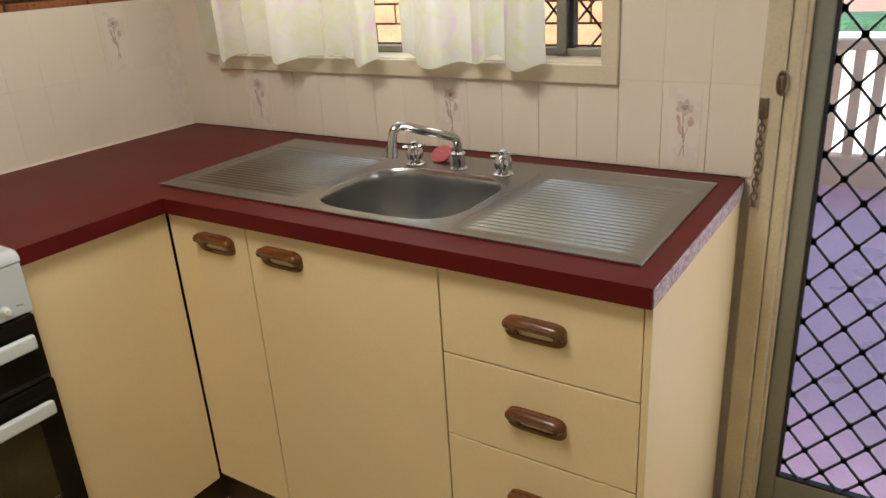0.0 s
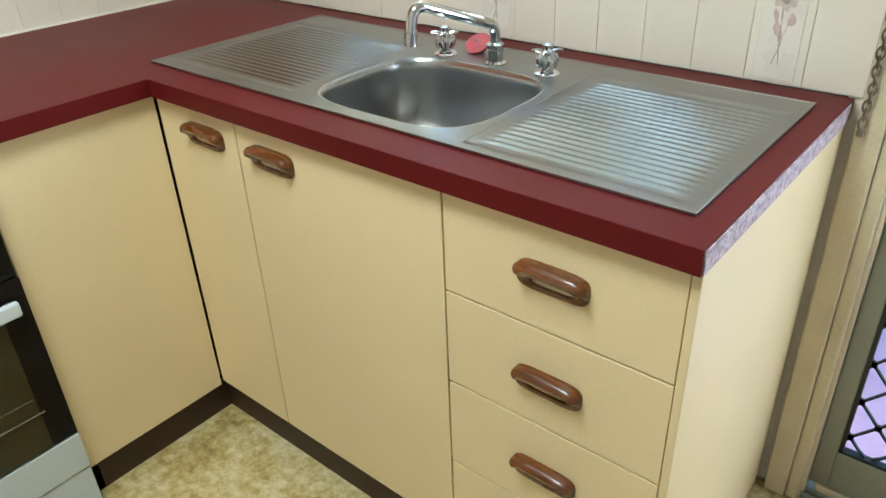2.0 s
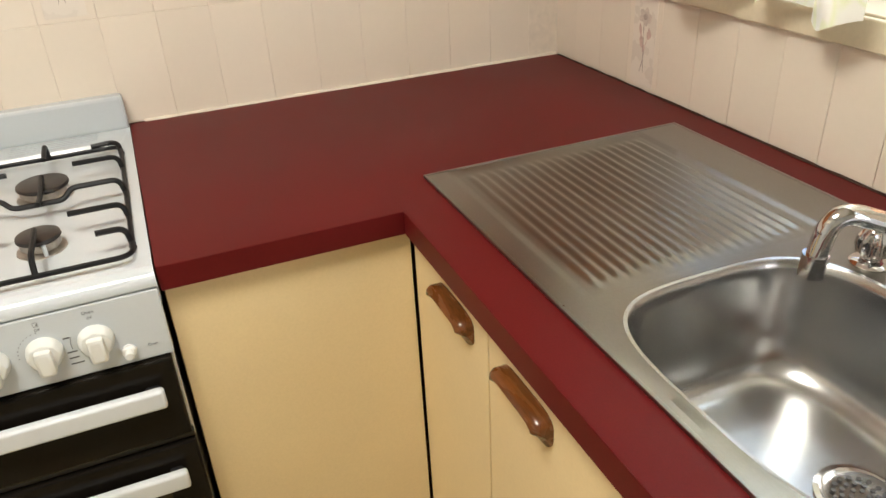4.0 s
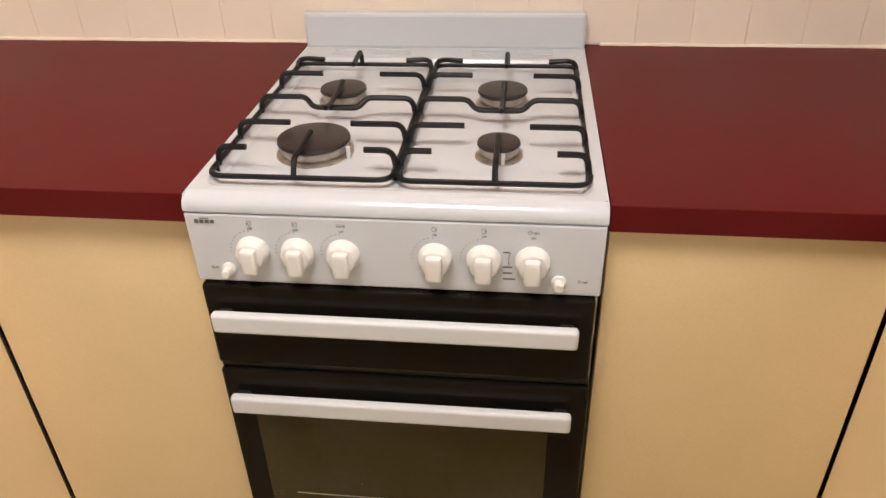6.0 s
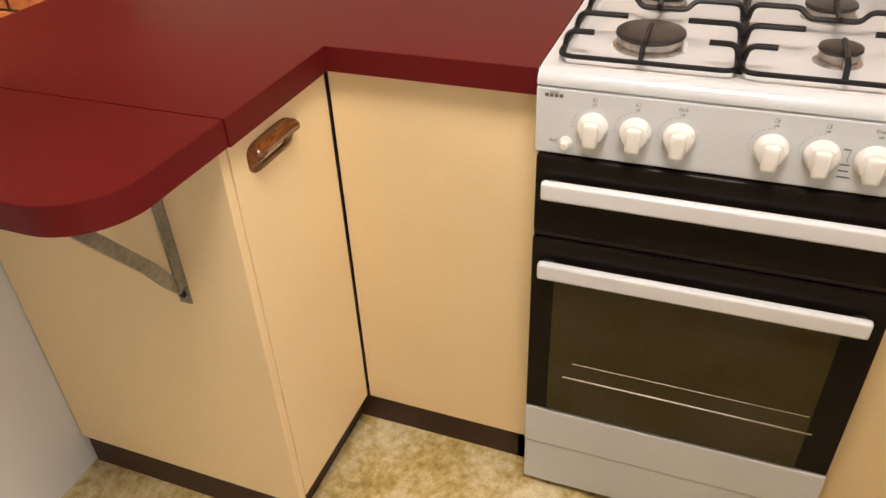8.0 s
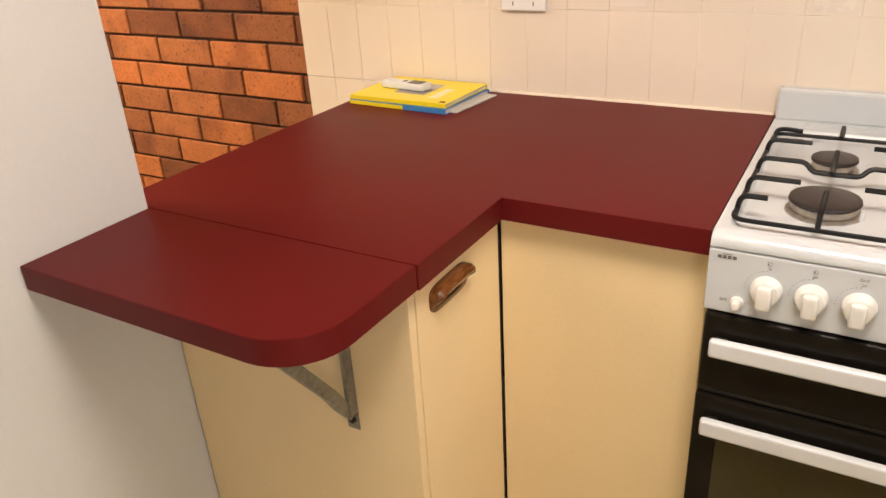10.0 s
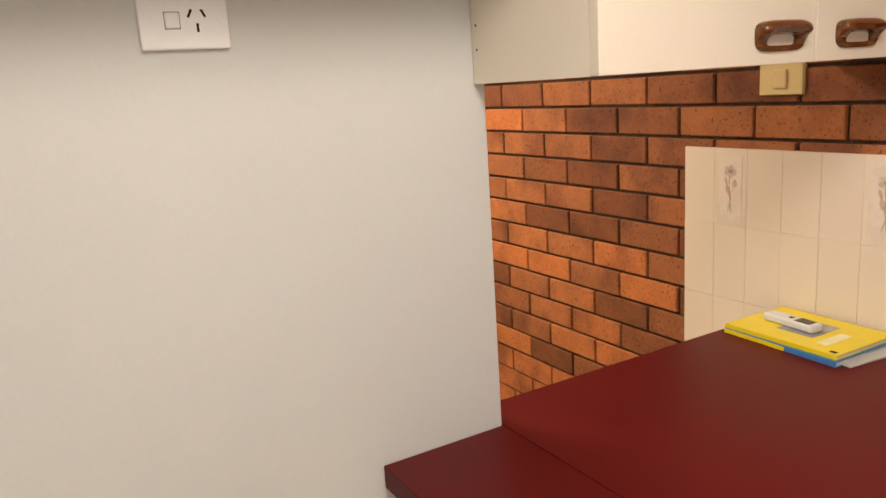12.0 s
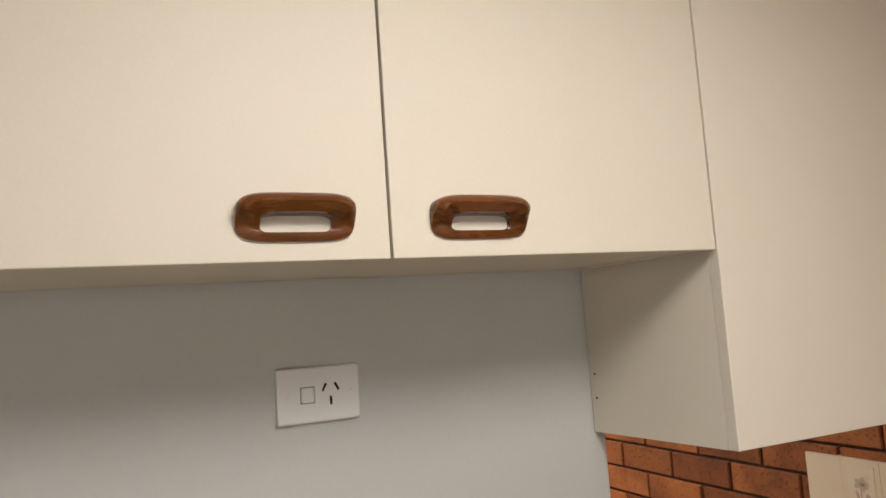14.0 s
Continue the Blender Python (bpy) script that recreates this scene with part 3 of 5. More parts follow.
def curtain(x0, x1, z_low, folds, seed):
    rnd = random.Random(seed)
    n, rows = folds * 14, 26
    phases = [rnd.uniform(-0.6, 0.6) for _ in range(folds + 2)]
    depth = [rnd.uniform(0.55, 1.1) for _ in range(folds + 2)]
    bm = bmesh.new()
    z_top = 2.06
    grid = []
    for r in range(rows + 1):
        s = r / rows
        row = []
        for i in range(n + 1):
            u = i / n * folds
            u = min(folds, max(0.0, u + 0.30 * math.sin(2 * math.pi * u / 2.7 + seed) * math.sin(math.pi * i / n)))
            k = int(u)
            ease = u - k
            ph = phases[k] * (1 - ease) + phases[k + 1] * ease
            dp = depth[k] * (1 - ease) + depth[k + 1] * ease
            a = 2 * math.pi * u + ph
            amp = 0.012 + 0.017 * s
            y = 1.652 + amp * dp * math.sin(a) + 0.004 * math.sin(3 * a + seed)
            x = x0 + (x1 - x0) * i / n + 0.008 * s * math.cos(a)
            low = z_low + 0.010 * math.sin(a * 0.5 + seed) + 0.007 * math.sin(a + 1.2) + 0.004 * math.sin(2 * a + seed)
            row.append(bm.verts.new((x, y, z_top * (1 - s) + low * s)))
        grid.append(row)
    for a, b2 in zip(grid, grid[1:]):
        for i in range(n):
            bm.faces.new((a[i], a[i + 1], b2[i + 1], b2[i]))
    bmesh.ops.solidify(bm, geom=bm.faces[:], thickness=0.0008)
    c = thing("curtain", ((x0 + x1) / 2, 1.655, z_low), "thin white curtain printed with pale pink and green flowers", "curtain", "kitchen curtains")
    part("cloth", bm, CURTAIN, c, smooth="all")
    part("hem", joined(box(x0, x1, 1.652, 1.658, z_top - 0.02, z_top, 0.002)), CURTAIN, c)


curtain(-1.995, -1.312, 1.137, 5, 3)
curtain(-1.240, -0.846, 1.136, 3, 8)
rod = thing("curtain_rod", (-1.35, 1.66, 2.06), "plain white curtain rod above the window", "curtain rod")
part("rod", tube([(-2.05, 1.655, 2.06), (-0.62, 1.655, 2.06)], 0.008), PLASTIC, rod)
for x in (-2.03, -0.64):
    part("bracket", box(x - 0.008, x + 0.008, 1.655, NORTH, 2.05, 2.07, 0.002), PLASTIC, rod)

# ---------------------------------------------------------------- handles and cabinets
def wooden_handle(parent, at, facing, length=0.128, height=0.054):
    """A hooded wooden pull with an open slot; facing is the way that it looks, in degrees about z from -y."""
    n = 48
    ring = []
    for k in range(n):
        a = 2 * math.pi * k / n
        ring.append((math.copysign(abs(math.cos(a)) ** 0.42, math.cos(a)), math.copysign(abs(math.sin(a)) ** 0.55, math.sin(a))))
    hl, hh = length / 2, height / 2

    def at_depth(u, v, d):
        return (u, -d, v)

    def out(v):
        s = (v / hh + 1) / 2
        e = min(1.0, max(0.0, (s - 0.22) / 0.55))
        return 0.005 + 0.019 * e * e * (3 - 2 * e)
    loops = [[at_depth(u * hl, v * hh, 0.0) for u, v in ring],
             [at_depth(u * hl, v * hh, out(v * hh) * 0.62) for u, v in ring],
             [at_depth(u * (hl - 0.003), v * (hh - 0.003), out(v * hh) * 0.86) for u, v in ring],
             [at_depth(u * (hl - 0.009), v * (hh - 0.009), out(v * hh) * 1.0) for u, v in ring],
             [at_depth(u * (hl - 0.020), v * 0.0105 - 0.0062, out(v * 0.0105 - 0.0062) * 0.92) for u, v in ring],
             [at_depth(u * (hl - 0.0235), v * 0.0090 - 0.0062, out(v * 0.0090 - 0.0062) * 0.70) for u, v in ring],
             [at_depth(u * (hl - 0.024), v * 0.0086 - 0.0062, 0.0) for u, v in ring]]
    bm = loft(loops)
    spun(bm, at, Matrix.Rotation(radians(facing), 4, "Z"))
    return part("handle", bm, WOOD, parent, "glossy brown wooden handle")


def base_cabinet(name, label, at):
    return thing(name, at, label, "cabinet", "base cabinets")


PN = FRONT_N + 0.016      # panel faces, north run
# sink cabinet
c = base_cabinet("base_cabinet", "cream laminate under-sink cabinet with two doors on a dark kickboard", (-1.16, 1.4, 0))
part("body", joined(box(-1.535, -1.520, PN + 0.020, NORTH - 0.01, 0.095, 0.858), box(-0.800, -0.789, PN + 0.020, NORTH - 0.01, 0.095, 0.858),
                    box(-1.535, -0.789, PN + 0.020, NORTH - 0.01, 0.107, 0.122), box(-1.535, -0.789, NORTH - 0.03, NORTH - 0.012, 0.112, 0.70)), LAMINATE, c)
d = part("door", box(-1.5485, -1.2942, PN, PN + 0.018, 0.108, 0.861, 0.0012), LAMINATE, c, "narrow cream door")
wooden_handle(d, (-1.393, PN, 0.805), 0, 0.120, 0.048)
d = part("door", box(-1.2900, -0.7930, PN, PN + 0.018, 0.108, 0.861, 0.0012), LAMINATE, c, "wide cream door")
wooden_handle(d, (-1.190, PN, 0.803), 0, 0.120, 0.048)
# Black sheet behind the doors, added to darken their gaps like shade.
part("gap_shade", box(-1.552, -0.791, PN + 0.0183, PN + 0.0195, 0.096, 0.863), DARK, c)
part("kickboard", box(-1.575, -0.789, PN + 0.022, PN + 0.037, 0, 0.106), KICK, c)

# drawer unit
c = base_cabinet("drawer_cabinet", "cream laminate drawer unit with four drawers beside the door", (-0.59, 1.4, 0))
part("body", joined(box(-0.786, -0.772, PN + 0.020, NORTH - 0.01, 0.095, 0.858), box(-0.772, -0.404, PN + 0.022, NORTH - 0.01, 0.107, 0.122),
                    box(-0.772, -0.404, NORTH - 0.03, NORTH - 0.012, 0.112, 0.858)), LAMINATE, c)
part("end_panel", box(-0.4035, -0.391, PN - 0.002, NORTH - 0.024, 0.012, 0.8635, 0.0012), LAMINATE, c)
part("kickboard", box(-0.789, -0.4045, PN + 0.022, PN + 0.037, 0, 0.106), KICK, c)
for z0, z1, hz in ((0.6825, 0.861, 0.772), (0.4975, 0.6795, 0.583), (0.3085, 0.4945, 0.394), (0.108, 0.3055, 0.205)):
    d = part("drawer", box(-0.7895, -0.4055, PN, PN + 0.018, z0, z1, 0.0012), LAMINATE, c)
    wooden_handle(d, (-0.594, PN, hz), 0, 0.118, 0.048)

# Black sheet behind the drawers stands in for shade in the seams.
part("gap_shade", box(-0.7905, -0.4045, PN + 0.0183, PN + 0.0195, 0.096, 0.863), DARK, c)

# west run, fillers on both sides of the stove
PW = FRONT_W - 0.017
c = base_cabinet("corner_cabinet", "cream laminate corner cabinet beside the white stove", (-1.85, 0.95, 0))
part("front_panel", box(PW - 0.018, PW, 0.7395, PN - 0.004, 0.094, 0.863, 0.0012), LAMINATE, c)
part("side_panel", box(-2.16, PW - 0.020, 0.745, 0.761, 0.0, 0.858), LAMINATE, c)
part("kickboard", box(PW - 0.035, PW - 0.020, 0.740, PN + 0.022, 0, 0.093), KICK, c)

PS = -0.1645              # peninsula door face
c = base_cabinet("corner_cabinet", "cream laminate corner cabinet between stove and serving bench", (-1.85, 0.0, 0))
part("front_panel", box(PW - 0.018, PW, PS + 0.004, 0.1960, 0.094, 0.858, 0.0012), LAMINATE, c)
part("side_panel", box(-2.16, PW - 0.020, 0.174, 0.190, 0.0, 0.858), LAMINATE, c)
part("kickboard", box(PW - 0.035, PW - 0.020, PS - 0.04, 0.1955, 0, 0.093), KICK, c)

c = base_cabinet("base_cabinet", "cream laminate serving-bench cabinet with one door and a folding flap bracket", (-1.4, -0.5, 0))
part("body", box(-1.56, -1.271, SOUTH + 0.004, PS - 0.022, 0.095, 0.857), LAMINATE, c)
part("end_panel", box(-1.270, -1.252, SOUTH + 0.003, PS - 0.001, 0.090, 0.858, 0.0012), LAMINATE, c)
d = part("door", box(-1.548, -1.272, PS - 0.018, PS, 0.098, 0.856, 0.0012), LAMINATE, c)
wooden_handle(d, (-1.368, PS, 0.806), 180, 0.120, 0.048)
# Black strip put in for the shade in the corner gap.
part("corner_gap_shade", box(-1.5515, -1.5485, PS - 0.02, PS + 0.001, 0.095, 0.858), DARK, c)
part("kickboard", box(-1.575, -1.272, PS - 0.050, PS - 0.035, 0, 0.093), KICK, c)
part("kickboard", box(-1.274, -1.262, SOUTH + 0.003, PS - 0.03, 0, 0.0895), KICK, c)

# wall cabinets
def wall_cabinet(label, x0, x1, z0, doors, y0=-0.419, y1=SOUTH, skew=0.0):
    c = thing("wall_cabinet", ((x0 + x1) / 2, y1, z0), label, "cabinet", "wall cabinets")
    z1 = 2.33
    ys = y0 - 0.0185
    part("side_panel", box(x0, x0 + 0.016, y1 + 0.002, ys, z0, z1, 0.001), UPPER, c)
    part("side_panel", prism([(x1 - 0.016, y1 + 0.002), (x1 + skew, y1 + 0.002), (x1, ys), (x1 - 0.016, ys)], z0, z1), UPPER, c)
    part("base_panel", box(x0 + 0.016, x1 - 0.016, y1 + 0.002, ys, z0 + 0.002, z0 + 0.018), UPPER, c)
    part("top_panel", box(x0 + 0.016, x1 - 0.016, y1 + 0.002, ys, z1 - 0.016, z1), UPPER, c)
    part("back_panel", box(x0 + 0.016, x1 - 0.016, y1 + 0.002, y1 + 0.008, z0 + 0.018, z1 - 0.016), UPPER, c)
    for a, b2, hx, hz in doors:
        d = part("door", box(a, b2, y0 - 0.018, y0, z0, z1, 0.0014), UPPER, c)
        wooden_handle(d, (hx, y0, hz), 180, 0.120, 0.047)
    return c


wall_cabinet("pale cream laminate wall cabinet over the fridge space, two doors", -1.2330, -0.335, 1.774,
             ((-1.2465, -0.7925, -0.897, 1.817), (-0.7895, -0.3355, -0.690, 1.817)))
serving_cabinet = wall_cabinet("pale cream laminate wall cabinet hanging over the serving bench", -2.150, -1.2500, 1.513,
             ((-1.7195, -1.2500, -1.627, 1.556), (-2.150, -1.7225, -1.834, 1.556)), skew=0.016)
for z in (1.605, 1.567):
    part("screw_hole", spun(turned([(0.0022, 0), (0.0018, 0.0006)], 0, 0, 8), (-1.2345, SOUTH + 0.014, z), Matrix.Rotation(radians(90), 4, "Y")), DARK, serving_cabinet)
solid("bulkhead", box(BRICK_X, EAST, SOUTH, -0.43, 2.335, TOP), WALL, "white painted bulkhead above the wall cabinets", "bulkhead", "structure")

# ---------------------------------------------------------------- worktops
def worktop(name, label, at, outline):
    t = thing(name, at, label, "worktop")
    part("slab", prism(outline, BENCH_Z - SLAB, BENCH_Z), BENCH, t)
    return t


t = thing("worktop", (-1.5, 1.4, 0.86), "burgundy laminate worktop round the sink corner with a bare chipboard end", "worktop")
CUT = (-1.25, -0.78, 1.17, 1.52)


zs = (BENCH_Z - 0.036, BENCH_Z)
for outline in ([(WEST + 0.003, 0.7315), (FRONT_W, 0.7362), (FRONT_W, FRONT_N), (CUT[0], FRONT_N), (CUT[0], NORTH - 0.002), (WEST + 0.003, NORTH - 0.002)],
                [(CUT[0], FRONT_N), (CUT[1], FRONT_N), (CUT[1], CUT[2]), (CUT[0], CUT[2])],
                [(CUT[0], CUT[3]), (CUT[1], CUT[3]), (CUT[1], NORTH - 0.002), (CUT[0], NORTH - 0.002)],
                [(CUT[1], FRONT_N), (-0.3895, FRONT_N), (-0.3895, NORTH - 0.002), (CUT[1], NORTH - 0.002)]):
    part("slab", prism(outline, *zs), BENCH, t)
part("edging", joined(box(FRONT_W, -0.3895, FRONT_N - 0.0012, FRONT_N, BENCH_Z - 0.036, BENCH_Z - 0.0004), box(FRONT_W, FRONT_W + 0.0012, 0.738, FRONT_N - 0.0012, BENCH_Z - 0.036, BENCH_Z - 0.0004)), BENCH, t, smooth=False)
part("bare_end", box(-0.3893, -0.3868, FRONT_N + 0.002, NORTH - 0.026, BENCH_Z - 0.035, BENCH_Z - 0.0025), CHIP, t, "bare speckled chipboard edge")
SERVE_X, SERVE_Y = FRONT_W + 0.006, -0.147      # fronts of the serving bench
t2 = worktop("worktop", "burgundy laminate serving bench through the wall opening", (-1.7, -0.4, 0.86),
        [(WEST + 0.003, -0.790), (WALL_END - 0.0004, -0.790), (WALL_END - 0.0004, SERVE_Y), (SERVE_X, SERVE_Y), (SERVE_X, 0.1965), (WEST + 0.003, 0.1915)])
part("edging", joined(box(SERVE_X, WALL_END - 0.0004, SERVE_Y, SERVE_Y + 0.0012, BENCH_Z - SLAB, BENCH_Z - 0.0004), box(SERVE_X, SERVE_X + 0.0012, SERVE_Y + 0.0012, 0.1965, BENCH_Z - SLAB, BENCH_Z - 0.0004)), BENCH, t2, smooth=False)
arc = [(-1.105 + 0.095 * math.sin(a), -0.246 + 0.095 * math.cos(a)) for a in [radians(90 - 9 * k) for k in range(11)]]
flap = thing("bench_flap", (-1.13, -0.43, 0.86), "burgundy laminate folding bench flap with a rounded corner", "worktop")
part("slab", prism([(WALL_END, SOUTH + 0.002), (-1.012, SOUTH + 0.002)] + arc + [(WALL_END, SERVE_Y - 0.002)], BENCH_Z - SLAB, BENCH_Z - 0.0006, 0.0012, 1), BENCH, flap)
rim = [(-1.012, SOUTH + 0.004)] + arc + [(WALL_END + 0.002, SERVE_Y - 0.002)]
band = [(x + (0.0009 if i < len(rim) - 1 else 0), y + (0.0009 if i > 1 else 0)) for i, (x, y) in enumerate(rim)]
part("edging", loft([[(x, y, BENCH_Z - SLAB + 0.001) for x, y in band], [(x, y, BENCH_Z - 0.0012) for x, y in band], [(x, y, BENCH_Z - 0.0012) for x, y in rim], [(x, y, BENCH_Z - SLAB + 0.001) for x, y in rim]], closed=False), BENCH, flap, smooth="all")


def flap_bracket():
    k = thing("folding_bracket", (-1.25, -0.295, 0.56), "galvanised folding steel bracket under the bench flap", "bracket")
    part("wall_plate", joined(box(-1.2515, -1.2485, -0.307, -0.283, 0.562, 0.856, 0.001), box(-1.2485, -1.232, -0.287, -0.284, 0.60, 0.856)), GALV, k)
    part("arm", joined(tube([(-1.244, -0.296, 0.595), (-1.226, -0.296, 0.622), (-1.200, -0.294, 0.665), (-1.06, -0.288, 0.854)], [0.012, 0.0135, 0.014, 0.014], 4), tube([(-1.247, -0.298, 0.620), (-1.232, -0.296, 0.610)], 0.006, 8)), GALV, k)
    part("top_plate", box(-1.23, -1.04, -0.303, -0.279, 0.8545, 0.8595, 0.001), GALV, k)
    part("bolt", spun(turned([(0.001, 0), (0.0075, 0), (0.0075, 0.004), (0.004, 0.006)], 0, 0, 10), (-1.2485, -0.295, 0.583), Matrix.Rotation(radians(90), 4, "Y")), IRON, k)


flap_bracket()

# ---------------------------------------------------------------- sink and taps
SZ = BENCH_Z + 0.0042
SX0, SX1, SY0, SY1 = -1.634, -0.430, 1.151, 1.634


def drainer(x0, x1, y0, y1, ridge, n_ridges):
    """A pressed steel sheet from x0 to x1, ridged within the ridge rectangle."""
    nx, ny = 44, 240
    rx0, rx1, ry0, ry1 = ridge
    bm = bmesh.new()
    rows = []
    for j in range(ny + 1):
        y = y0 + (y1 - y0) * j / ny
        row = []
        for i in range(nx + 1):
            x = x0 + (x1 - x0) * i / nx
            edge = min(x - rx0, rx1 - x, y - ry0, ry1 - y)
            tray = min(1, max(0, (edge + 0.022) / 0.012))
            z = SZ - 0.0022 * tray
            inside = min(1, max(0, min(x - rx0, rx1 - x) / 0.02)) if ry0 <= y <= ry1 else 0
            z += 0.0024 * inside * max(0, math.sin(math.pi * ((y - ry0) / (ry1 - ry0) * n_ridges % 1.0))) ** 2
            row.append(bm.verts.new((x, y, z)))
        rows.append(row)
    for a, b2 in zip(rows, rows[1:]):
        for i in range(nx):
            bm.faces.new((a[i], a[i + 1], b2[i + 1], b2[i]))
    return bm


def kitchen_sink():
    s = thing("kitchen_sink", (-1.03, 1.39, 0.75), "stainless steel sink with a bowl between two ridged drainers", "sink")
    bx0, bx1 = -1.216, -0.808
    part("drainer", drainer(SX0 + 0.004, bx0, SY0 + 0.004, SY1 - 0.004, (-1.603, -1.232, 1.208, 1.534), 19), STEEL, s)
    part("drainer", drainer(bx1, SX1 - 0.004, SY0 + 0.004, SY1 - 0.004, (-0.788, -0.464, 1.192, 1.545), 20), STEEL, s)
    n = 160
    cx, cy, hx, hy = -1.012, 1.338, 0.182, 0.156
    rect, rim = [], []
    for k in range(n):
        a = 2 * math.pi * (k + 0.5) / n
        ca, sa = math.cos(a), math.sin(a)
        rim.append((math.copysign(abs(ca) ** 0.55, ca), math.copysign(abs(sa) ** 0.55, sa)))
        px, py = rim[-1]
        lo, hi = (SY0 + 0.004, SY1 - 0.004)
        q = max(abs(px), abs(py))
        ux, uy = px / q, py / q
        rect.append((cx + ux * ((bx1 - cx) if ux > 0 else (cx - bx0)), cy + uy * ((hi - cy) if uy > 0 else (cy - lo)), SZ))

    def loop(shrink, z):
        return [(cx + px * (hx - shrink), cy + py * (hy - shrink), z) for px, py in rim]
    part("deck", loft([rect, [(r[0] * 0.4 + p[0] * 0.6, r[1] * 0.4 + p[1] * 0.6, SZ) for r, p in zip(rect, loop(-0.012, SZ))], loop(-0.010, SZ + 0.0012), loop(-0.006, SZ + 0.0016)]), STEEL, s)
    prof = [(-0.006, 0.0016), (-0.002, 0.001), (0.001, -0.003), (0.003, -0.010), (0.007, -0.06), (0.012, -0.11), (0.018, -0.132), (0.028, -0.148), (0.042, -0.156),
            (0.070, -0.159), (0.100, -0.161), (0.118, -0.1625)]
    fine = []
    for (a0, h0), (a1, h1) in zip(prof, prof[1:]):
        steps = max(1, int(math.hypot(a1 - a0, h1 - h0) / 0.010))
        fine += [(a0 + (a1 - a0) * q / steps, h0 + (h1 - h0) * q / steps) for q in range(steps)]
    fine.append(prof[-1])
    part("bowl", loft([loop(a, SZ + z) for a, z in fine], False, True), BOWL, s, "polished steel bowl", smooth="all")
    part("rim", joined(box(SX0, SX0 + 0.005, SY0, SY1, BENCH_Z + 0.0003, SZ + 0.001, 0.0008), box(SX1 - 0.005, SX1, SY0, SY1, BENCH_Z + 0.0003, SZ + 0.001, 0.0008),
                       box(SX0 + 0.005, SX1 - 0.005, SY0, SY0 + 0.005, BENCH_Z + 0.0003, SZ + 0.001, 0.0008), box(SX0 + 0.005, SX1 - 0.005, SY1 - 0.005, SY1, BENCH_Z + 0.0003, SZ + 0.001, 0.0008)), STEEL, s)
    zb = SZ - 0.1615
    dx, dy = -0.968, 1.376
    w = part("waste", turned([(0.046, zb - 0.001), (0.046, zb + 0.002), (0.040, zb + 0.003), (0.036, zb + 0.0005), (0.030, zb - 0.0005), (0.001, zb + 0.0012)], dx, dy, 40), CHROME, s, "round chrome waste")
    holes = [turned([(0.0027, zb + 0.0010), (0.0027, zb + 0.0022)], dx + r * math.cos(a), dy + r * math.sin(a), 8)
             for r, m in ((0.009, 6), (0.018, 12), (0.026, 16)) for a in [2 * math.pi * q / m for q in range(m)]]
    part("strainer_holes", joined(*holes), INK, w)


kitchen_sink()


def tap(x, y):
    t = thing("tap", (x, y, SZ), "chrome tap with a fluted capstan head on the sink deck", "tap", "sink taps")
    part("flange", turned([(0.024, SZ - 0.001), (0.024, SZ + 0.003), (0.021, SZ + 0.006), (0.012, SZ + 0.008), (0.012, SZ + 0.012)], x, y, 32), CHROME, t)
    n = 64
    loops = []
    for z, r, flute in ((0.012, 0.013, 0.0), (0.016, 0.019, 0.05), (0.026, 0.022, 0.13), (0.036, 0.0205, 0.18), (0.045, 0.015, 0.16), (0.049, 0.011, 0.05), (0.050, 0.0105, 0), (0.057, 0.0105, 0), (0.058, 0.009, 0)):
        loops.append([(x + r * (1 - flute + flute * math.cos(8 * a)) * math.cos(a), y + r * (1 - flute + flute * math.cos(8 * a)) * math.sin(a), SZ + z) for a in [2 * math.pi * k / n for k in range(n)]])
    part("head", loft(loops, True, True), CHROME, t)
    for k in range(4):
        a = radians(35 + 90 * k)
        c, s = math.cos(a), math.sin(a)
        part("lever", tube([(x + 0.010 * c, y + 0.010 * s, SZ + 0.044), (x + 0.020 * c, y + 0.020 * s, SZ + 0.047), (x + 0.029 * c, y + 0.029 * s, SZ + 0.046)], [0.004, 0.0036, 0.0026], 8), CHROME, t)
    part("indicator", turned([(0.006, SZ + 0.0582), (0.005, SZ + 0.0592)], x, y, 16), PLASTIC, t)


tap(-1.130, 1.526)
tap(-0.882, 1.524)
t = thing("spout", (-1.004, 1.527, SZ), "chrome swivel spout bending over the sink bowl", "tap")
part("base", turned([(0.021, SZ - 0.001), (0.021, SZ + 0.004), (0.016, SZ + 0.008), (0.0155, SZ + 0.030), (0.018, SZ + 0.033), (0.018, SZ + 0.040), (0.012, SZ + 0.044)], -1.004, 1.527, 32), CHROME, t)
part("pipe", tube(rounded_path([(-1.004, 1.527, SZ + 0.042), (-1.004, 1.527, SZ + 0.076), (-1.062, 1.358, SZ + 0.142), (-1.066, 1.350, SZ + 0.078)], 0.036, 8), 0.0105, 16), CHROME, t)
part("aerator", tube([(-1.0655, 1.351, SZ + 0.092), (-1.0662, 1.350, SZ + 0.068)], [0.0128, 0.0128], 20), CHROME, t)
p = thing("sink_plug", (-1.085, 1.575, SZ), "pink rubber sink plug leaning on the sink deck", "plug")
tilt = Matrix.Rotation(radians(33), 4, "X")
part("stopper", spun(turned([(0.018, -0.012), (0.021, -0.003), (0.0265, -0.002), (0.0275, 0.002), (0.024, 0.004), (0.006, 0.0045)], 0, 0, 32), (-1.088, 1.582, SZ + 0.0165), tilt), RUBBER, p)
